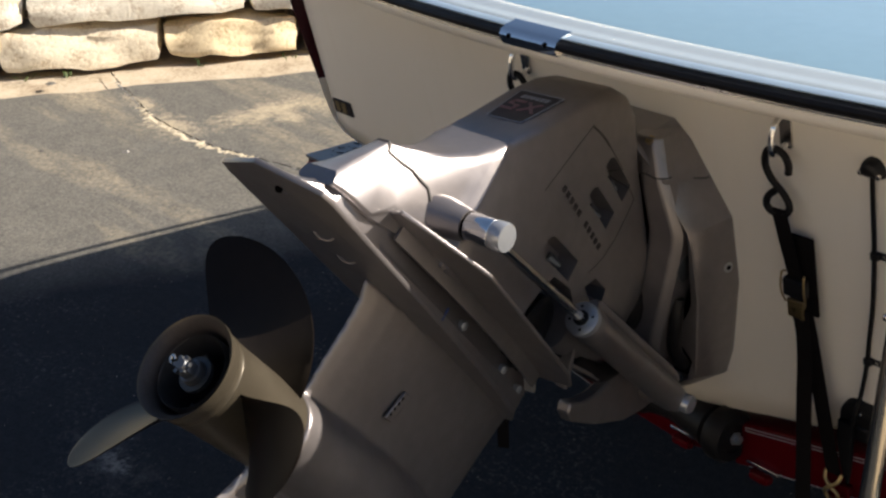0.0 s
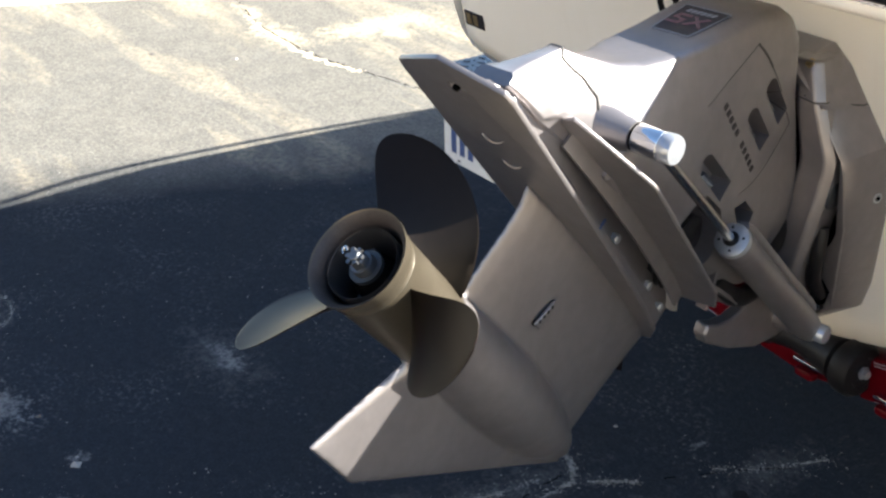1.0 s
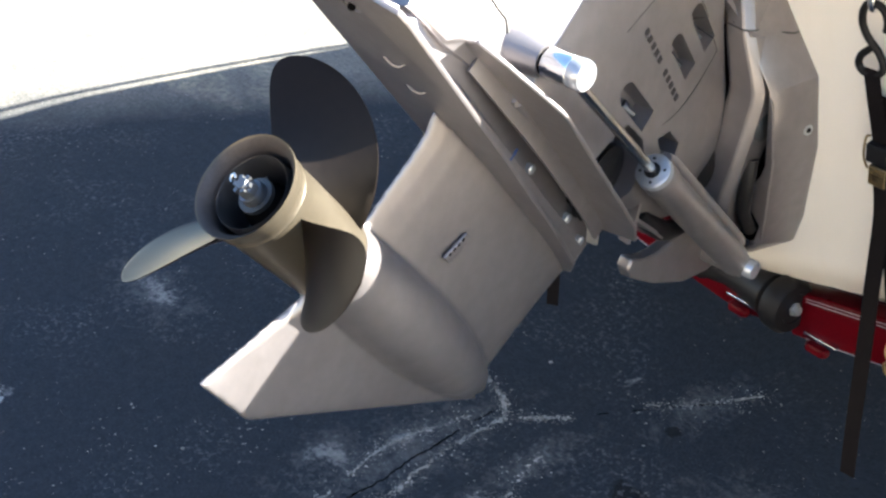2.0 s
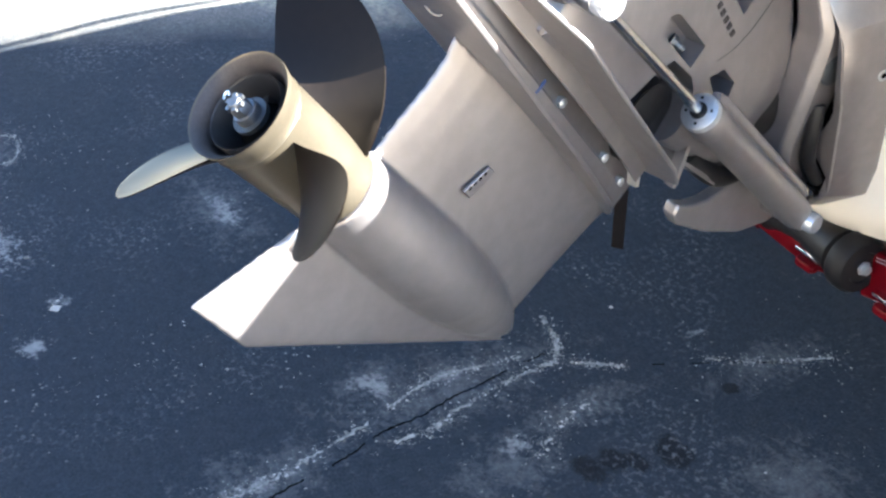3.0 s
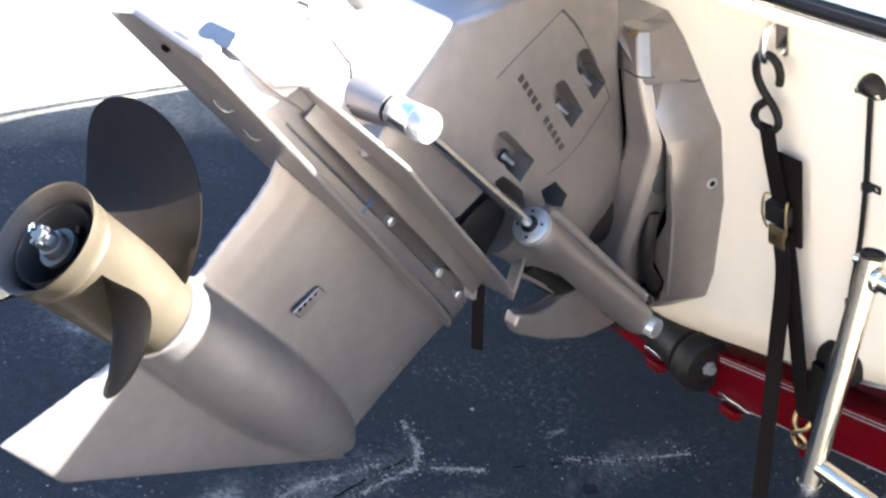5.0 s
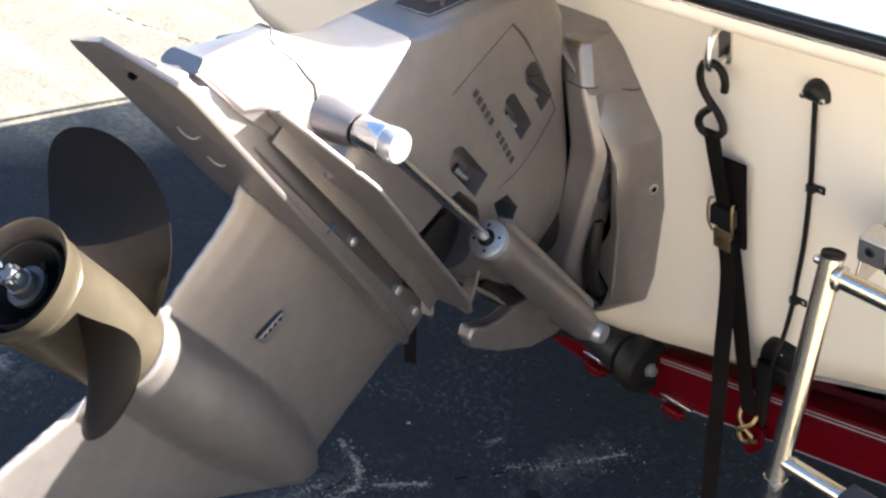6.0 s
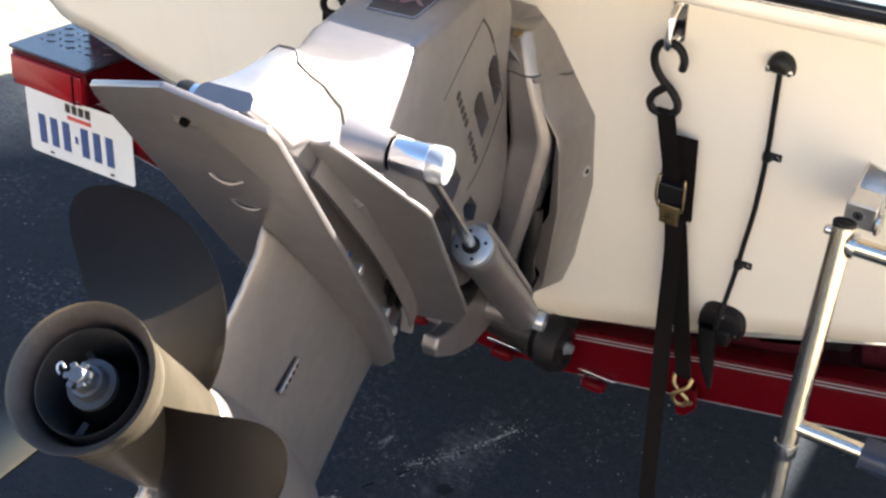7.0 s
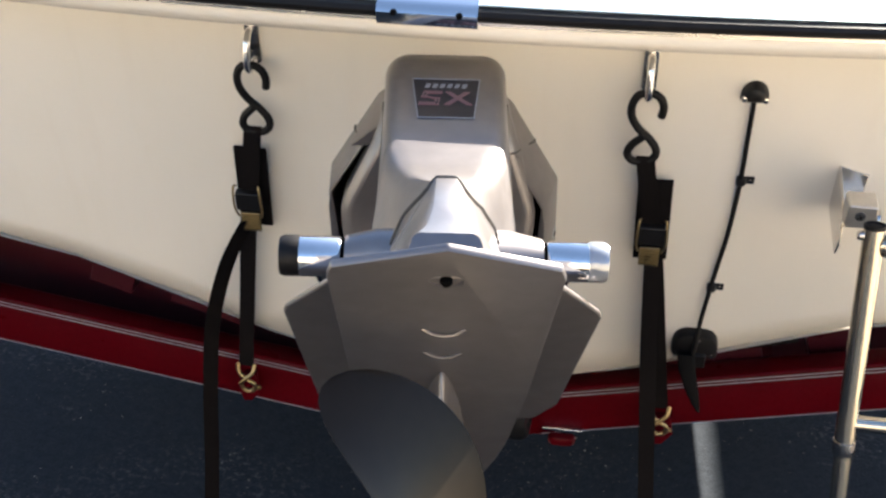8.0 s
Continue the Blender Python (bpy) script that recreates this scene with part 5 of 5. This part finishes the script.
# ---- transducer cable ----
def make_cable():
    c = thing("transducer_cable", on_transom(0.41, 0.998).translation, "black cable with clam cover, clips and a transducer on the transom", "cable")
    pts = [(0.410, 0.990), (0.411, 0.93), (0.412, 0.86), (0.409, 0.77), (0.402, 0.70), (0.398, 0.655), (0.392, 0.60), (0.390, 0.575), (0.388, 0.555), (0.385, 0.535), (0.382, 0.512)]
    rise = [0.006] * 6 + [0.012, 0.022, 0.028, 0.030, 0.024]
    part("cable", tube(curve([on_transom(x, z, h).translation for (x, z), h in zip(pts, rise)], 8), 0.0036, 10), RUBBER, c, "black cable")
    m = on_transom(0.410, 1.000)
    cl = part("clam_cover", loft([[m @ Vector((x * k * 0.76, y * k * 0.76 + 0.002, h)) for x, y in [(0.024 * math.cos(a), -0.012 + 0.030 * math.sin(a)) for a in (math.pi * i / 12 for i in range(13))] + [(-0.024, -0.018), (-0.010, -0.020), (0.010, -0.020), (0.024, -0.018)]] for k, h in ((1.0, 0.0), (1.0, 0.006), (0.85, 0.013), (0.5, 0.018), (0.2, 0.019))]), PLASTIC, c, "black clam-shell cable cover", True)
    for q in (-1, 1):
        part("screw", lathe(m @ Vector((q * 0.0135, -0.006, 0.0125)), m.to_3x3() @ Vector((0, 0, 1)), [(0, 0.0045), (0.003, 0.004), (0.004, 0.002)], 12), STEEL, cl, "steel screw")
    for x, z in ((0.4125, 0.858), (0.399, 0.660)):
        k = on_transom(x, z)
        clip = part("cable_clip", loft([[k @ Vector((px, py, pz)) for px, pz in ((-0.006, 0.0), (-0.006, 0.009), (0.0, 0.012), (0.006, 0.009), (0.008, 0.003), (0.019, 0.003), (0.019, 0.0))] for py in (-0.006, 0.006)]), PLASTIC, c, "black plastic cable clip", True, 0.001)
        part("screw", lathe(k @ Vector((0.013, 0, 0.003)), k.to_3x3() @ Vector((0, 0, 1)), [(0, 0.0035), (0.0025, 0.003)], 10), STEEL, clip)
    m = on_transom(0.390, 0.552)
    # a round-shouldered hood, hollow below, over the hinge of the transducer
    arch = [(0.036 * math.copysign(abs(math.cos(t)) ** 0.6, math.cos(t)), -0.022 + 0.042 * math.sin(t) ** 0.7) for t in (math.pi * i / 18 for i in range(19))]
    foot = [(-0.034, -0.027), (-0.022, -0.024), (-0.012, -0.018), (0.012, -0.018), (0.022, -0.024), (0.034, -0.027)]
    br = part("transducer_bracket", loft([[m @ Vector((x * k, (y + 0.02) * k - 0.02, h)) for x, y in arch + foot] for k, h in ((1, 0.0), (1, 0.012), (0.95, 0.018), (0.84, 0.0205), (0.4, 0.0215))]), RUBBER, c, "black transducer bracket", True)
    for px, py in ((0.004, 0.010), (-0.026, -0.021), (0.026, -0.019)):
        part("screw", lathe(m @ Vector((px, py, 0.019)), m.to_3x3() @ Vector((0, 0, 1)), [(0, 0.003), (0.003, 0.002)], 10), STEEL, br)
    part("bracket_knuckle", loft([[m @ Vector((0.006 + a, -0.030 + b, h)) for a, b in rrect(0.013 * k, 0.016 * k, 0.004, 2)] for k, h in ((1.0, 0.002), (1.0, 0.022), (0.8, 0.026))]), RUBBER, br)
    wedge = [(0.376, 0.088, 0.536, 0.014, 0.007), (0.380, 0.083, 0.512, 0.014, 0.007), (0.391, 0.074, 0.478, 0.0105, 0.006), (0.400, 0.067, 0.456, 0.006, 0.004), (0.405, 0.064, 0.445, 0.002, 0.002)]
    part("transducer", loft([[Vector((x + a, y + b, z)) for a, b in rrect(wx, wy, min(wx, wy) * 0.7, 3)] for x, y, z, wx, wy in wedge]), MATTE, c, "black wedge-shaped transducer", True)
    return c


make_cable()


# ---- boarding ladder ----
def make_ladder():
    lad = thing("boarding_ladder", (0.60, 0.0, 0.85), "folded stainless telescoping boarding ladder on the transom", "ladder")
    a, b, c = Vector((0.557, -0.150, 0.888)), Vector((0.568, -0.180, 0.585)), Vector((0.585, -0.200, 0.335))
    g = Vector((0.30, 0, 0))
    for o in (Vector(), g):
        up = part("upper_tube", tube([a + o, b + o], 0.0135, 24), SST, lad, "polished stainless tube")
        part("end_plug", lathe(a + o, a - b, [(-0.002, 0.0138), (0.003, 0.0138), (0.004, 0.011), (0.001, 0.010), (0.001, 0.0)], 24), RUBBER, up, "black rubber end plug")
        part("collar", lathe(b + o, c - b, [(-0.004, 0.0146), (0.014, 0.0146), (0.018, 0.012)], 24), STEEL, up, "")
        part("lower_tube", tube([b + o, c + o], 0.0110, 24), SST, lad, "inner telescoping tube")
    part("button", lathe(a + Vector((-0.012, -0.002, -0.012)), (-1, 0, 0.0), [(0, 0.006), (0.006, 0.006), (0.008, 0.004)], 14), STEEL, lad, "locking button")
    for k, r in ((0.075, 0.011), (0.90, 0.011)):
        p = a.lerp(b, k)
        part("rung", tube([p, p + g], r, 20), SST, lad, "stainless rung")
    p = a.lerp(b, 0.90)
    part("tread", loft([[p + Vector((x, 0, 0)) + Vector((0, q[0], q[1])) for q in rrect(0.022, 0.014, 0.010, 4)] for x in (0.088, 0.093, 0.21, 0.215)]), NAVY, lad, "navy rubber step tread")
    # folded steel brackets on the transom with a polished hinge block each
    for o in (0.0, 0.30):
        m = on_transom(0.60 + o, 0.835)
        br = part("bracket", prism([(-0.058, 0.060), (-0.018, 0.048), (-0.024, -0.004), (-0.058, -0.012)], m, (0.0, 0.003)), STEEL, lad, "satin steel mounting bracket", True, 0.0008)
        part("bracket_flange", loft([[m @ Vector((x, y, z)) for y, z in ((0.060, 0.0), (0.056, 0.030), (0.038, 0.085), (0.0, 0.098), (-0.022, 0.090), (-0.012, 0.0))] for x in (-0.0605, -0.0575)]), STEEL, br, "", True, 0.0006)
        part("bracket_screw", lathe(m @ Vector((-0.034, 0.022, 0.003)), m.to_3x3() @ Vector((0, 0, 1)), [(0, 0.0062), (0.002, 0.0058), (0.003, 0.003)], 14), CHROME, br)
        part("bracket_shelf", loft([[m @ Vector((x, y, z)) for x, y in ((-0.058, 0.028), (-0.022, 0.028), (-0.022, 0.024), (-0.058, 0.024))] for z in (0.0, 0.088)]), STEEL, br, "", False)
        hb = part("hinge_block", loft([[m @ Vector((x, y, z)) for x, y in rrect(0.019, 0.018, 0.004, 4, -0.040, 0.050)] for z in (0.066, 0.100)]), ALU, lad, "polished hinge block", True, 0.002)
        part("hinge_screw", lathe(m @ Vector((-0.042, 0.052, 0.100)), m.to_3x3() @ Vector((0, 0, 1)), [(0, 0.0072), (0.0015, 0.0066), (0.002, 0.004)], 16), NUT, hb, "cross-head screw")
        for turn in (0.4, 1.97):
            part("screw_slot", box(m @ Matrix.Translation((-0.042, 0.052, 0.1021)) @ Matrix.Rotation(turn, 4, "Z"), (-0.0042, -0.0008, 0.0), (0.0042, 0.0008, 0.0004)), DARK, hb, "", False)
        part("hinge_ear", lathe(m @ Vector((-0.020, 0.040, 0.088)), (1, 0, 0), [(0.0, 0.016), (0.004, 0.016), (0.006, 0.012)], 20), STEEL, lad, "round hinge ear")
    p = a.lerp(b, 0.075)
    part("rung_collar", lathe(p + Vector((0.0125, 0, 0)), (1, 0, 0), [(0.0, 0.0155), (0.005, 0.0155), (0.007, 0.012)], 20), STEEL, lad, "")
    return lad


make_ladder()


# ---- trailer ----
trailer = thing("boat_trailer", (0, 0.3, 0.0), "dark red painted boat trailer frame under the hull", "trailer")


def make_trailer():
    Y = 0.16
    # rear cross member: a shallow V of box section with a pale pinstripe
    def beam(x0, z0, x1, z1, name, h=0.090):
        d = Vector((x1 - x0, 0, z1 - z0)).normalized()
        u = Vector((-d.z, 0, d.x))
        ends = []
        for p in (Vector((x0, Y, z0)), Vector((x1, Y, z1))):
            ends.append([p + Vector((0, a, 0)) + u * b for a, b in rrect(0.026, h / 2, 0.006, 3, 0.026, 0.0)])
        b = part(name, loft(ends), RED, trailer, "glossy dark red cross beam with pale pinstripes")
        for k in (0.030, 0.036, -0.042):
            part("pinstripe", box(Matrix(((d.x, u.x, 0, x0), (0, 0, -1, Y), (d.z, u.z, 0, z0), (0, 0, 0, 1))), (0.03, k, -0.0), ((Vector((x1 - x0, 0, z1 - z0)).length) - 0.02, k + 0.0016, 0.0012)), SILVER, b, "", False)
        return b
    beam(0.12, 0.337, 1.02, 0.533, "cross_beam")
    beam(-1.12, 0.469, -0.12, 0.325, "cross_beam")
    part("cross_beam", loft([[Vector((x, Y + a, z + b)) for a, b in rrect(0.026, 0.040, 0.006, 3, 0.026, 0.0)] for x, z in ((-0.13, 0.326), (0.0, 0.316), (0.13, 0.339))]), RED, trailer, "dark red centre of the cross beam")
    # inner cross member that carries the bunks, its red darkened for the hull's shade
    for s in (1, -1):
        part("inner_beam", loft([[Vector((s * x, 0.34 + a, z + b)) for a, b in rrect(0.025, 0.080, 0.006, 3)] for x, z in ((1.02, 0.495), (0.10, 0.355))]), MAROON, trailer, "red inner cross beam, coloured dark maroon for the shade under the hull")
    # bunk boards under the hull and the step behind the beam
    for s in (1, -1):
        part("bunk_board", loft([[Vector((s * (0.50 + a), y, 0.50 + 0.28 * a + b)) for a, b in rrect(0.07, 0.018, 0.006, 3)] for y in (0.215, 0.6, 2.4)]), CARPET, trailer, "black carpeted bunk board")
        # bracket red is darkened too, as shade put into the colour
        part("bunk_bracket", box(pose(s * 0.43, 0.215, 0.475, 0, -16 * s, 0), (-0.08, 0.0, -0.035), (0.08, 0.02, 0.0)), MAROON, trailer, "red bunk bracket, coloured dark maroon for the shade under the hull", True, 0.002)
        part("bunk_bracket", box(pose(s * 0.62, 0.23, 0.520, 0, -16 * s, 0), (-0.04, 0.0, -0.05), (0.04, 0.04, 0.01)), MAROON, trailer, "red bunk bracket, coloured dark maroon for the shade under the hull", True, 0.002)
        # unseen side rail, its height and width set to bound the sunlit strip
        part("frame_rail", loft([[Vector((s * x + a, y, z + b)) for a, b in rrect(0.028, 0.055, 0.008, 3)] for y, x, z in ((0.19, 0.988, 0.642), (1.24, 0.982, 0.642), (1.6, 0.972, 0.642), (2.4, 0.966, 0.642), (5.0, 0.25, 0.642))]), RED, trailer, "unseen dark red side rail, sized to bound the sunlit strip")
        part("hook_tab", prism([(-0.016, 0.02), (0.016, 0.02), (0.022, -0.012), (0.006, -0.035), (-0.008, -0.035), (-0.018, -0.008)], Matrix(((1, 0, 0, s * 0.355), (0, 0, -1, 0.135), (0, 1, 0, 0.362), (0, 0, 0, 1))), (-0.003, 0.004)), RED, trailer, "small red tie-down tab", True, 0.001)
        part("tab_stem", box(pose(s * 0.355, 0.135, 0.36), (-0.010, 0.0, -0.006), (0.010, 0.03, 0.012)), RED, trailer, "", False)
    # keel roller in its bracket
    rol = part("keel_roller", lathe((-0.12, 0.165, 0.352), (1, -0.10, 0.04), [(0.0, 0.034), (0.01, 0.044), (0.04, 0.046), (0.05, 0.038), (0.10, 0.030), (0.13, 0.031), (0.19, 0.040), (0.205, 0.043), (0.210, 0.034), (0.216, 0.034), (0.220, 0.050), (0.226, 0.053), (0.250, 0.052), (0.258, 0.046), (0.259, 0.030), (0.256, 0.028), (0.256, 0.0)], 36), RUBBER, trailer, "black rubber keel roller")
    part("roller_bolt", lathe((0.136, 0.1395, 0.3622), (1, -0.10, 0.04), [(0.0, 0.013), (0.004, 0.013), (0.005, 0.009), (0.012, 0.009), (0.013, 0.006)], 6), ZINC, rol, "zinc roller bolt")
    # small red clearance lamps below the beam
    for i, x in enumerate((0.194, 0.016, -0.165)):
        z = 0.300 + (0.012 if x > 0.1 else 0.0)
        lamp = part("clearance_lamp", loft([[Vector((x + px * k, 0.150 - o, z + pz * k - 0.006)) for px, pz in rrect(0.023, 0.009, 0.007, 4)] for k, o in ((1, 0.0), (1, 0.008), (0.8, 0.014), (0.4, 0.016))]), RED, trailer, "red marker lamp lens")
        part("lamp_base", box(pose(x, 0.150, z), (-0.034, -0.004, 0.008), (0.034, 0.016, 0.014)), CHROME, lamp, "bright metal lamp base", True, 0.001)


make_trailer()


# ---- tail light and number plate ----
def make_tail():
    t = thing("tail_light_step", (-0.95, 0.15, 0.5), "red trailer tail-light box with a dark tread-plate step", "tail light")
    # corners, rear face first: the step slopes down to the rear
    front_z, rear_z = 0.592, 0.600
    body = loft([[Vector((x, y, z)) for y, z in ((0.055, 0.530), (0.052, rear_z), (0.22, front_z + 0.006), (0.30, front_z), (0.30, 0.530))] for x in (-1.088, -0.885)])
    part("lamp_box", body, RED, t, "dark red lamp housing", True, 0.004)
    m = Matrix(((1, 0, 0, -0.986), (0, 0, -1, 0.054), (0, 1, 0, 0.565), (0, 0, 0, 1)))
    lens = part("lens", loft([[m @ Vector((px * k, pz * k, o)) for px, pz in rrect(0.096, 0.030, 0.006, 4)] for k, o in ((1, 0.0), (1, 0.010), (0.94, 0.014))]), LENS, t, "ribbed red lens")
    part("lens_divider", box(m, (0.076, -0.030, 0.012), (0.080, 0.030, 0.0155)), DARK, lens, "", False)
    for px, pz in ((-0.086, -0.023), (0.086, -0.023)):
        part("lens_screw", lathe(m @ Vector((px, pz, 0.013)), (0, -1, 0), [(0, 0.004), (0.002, 0.003)], 10), STEEL, lens)
    # step cover with raised diamonds
    A, B, C = Vector((-1.092, 0.048, rear_z + 0.004)), Vector((-0.882, 0.048, rear_z + 0.004)), Vector((-1.092, 0.240, front_z + 0.010))
    ux, uy = (B - A).normalized(), (C - A).normalized()
    un = ux.cross(uy)
    sm = Matrix(((ux.x, uy.x, un.x, A.x), (ux.y, uy.y, un.y, A.y), (ux.z, uy.z, un.z, A.z), (0, 0, 0, 1)))
    st = part("step_pad", prism(rrect(0.105, 0.112, 0.006, 3, 0.105, 0.112), sm, (0.0, 0.006)), plain("step_plastic", (0.040, 0.036, 0.046), 0.3, 0.0, 0.4, 0.15, 30.0, 0.05), t, "dark tread step pad", True, 0.0015)
    for i in range(7):
        for j in range(6):
            a = radians(40 if (i + j) % 2 else -40)
            c = Vector((0.022 + i * 0.0265, 0.068 + j * 0.024, 0.006))
            part("tread_lug", prism([(0.009 * math.cos(q), 0.003 * math.sin(q)) for q in (0.0, 0.8, 2.3, math.pi, 3.9, 5.5)], sm @ Matrix.Translation(c) @ Matrix.Rotation(a, 4, "Z"), (0.0, 0.0018)), st.data.materials[0], st, "", False)
    part("reflector", box(pose(-0.870, 0.1585, 0.4359, 0, 8.2, 0), (-0.042, -0.004, -0.020), (0.042, 0.0, 0.020)), plain("reflector_red", (0.20, 0.003, 0.006), 0.15, 0.0, 0.4), trailer, "bright red reflector", True, 0.001)
    return t


make_tail()


def make_plate():
    p = thing("number_plate", (-1.008, 0.147, 0.395), "white trailer number plate with blue characters as bars", "number plate")
    m = Matrix(((1, 0, 0, -1.018), (0, -0.02, -1, 0.147), (0.02, 1, 0, 0.397), (0, 0, 0, 1)))
    pl = part("plate", prism(rrect(0.1525, 0.076, 0.010, 4), m, (0.0, 0.0016)), WHITE, p, "white pressed metal plate", True, 0.0005)
    x = -0.120
    for i, w in enumerate((0.029, 0.029, 0.029, 0.012, 0.029, 0.029, 0.029)):
        h = 0.034 if i != 3 else 0.008
        part("character_bar", box(m, (x, -0.014 - h, 0.0017), (x + w * 0.72, -0.014 + h, 0.0027)), INK, p, "", False)
        x += w + 0.0065
    for i in range(4):
        part("word_bar", box(m, (-0.034 + i * 0.019, 0.046, 0.0017), (-0.020 + i * 0.019, 0.066, 0.0027)), GREYINK, p, "", False)
    part("word_bar", box(m, (-0.030, 0.030, 0.0017), (0.038, 0.039, 0.0027)), REDINK, p, "", False)
    for q in (-0.088, 0.088):
        part("plate_slot", prism(rrect(0.006, 0.0025, 0.002, 3, q, -0.066), m, (0.0017, 0.0024)), DARK, p, "", False)
    return p


make_plate()
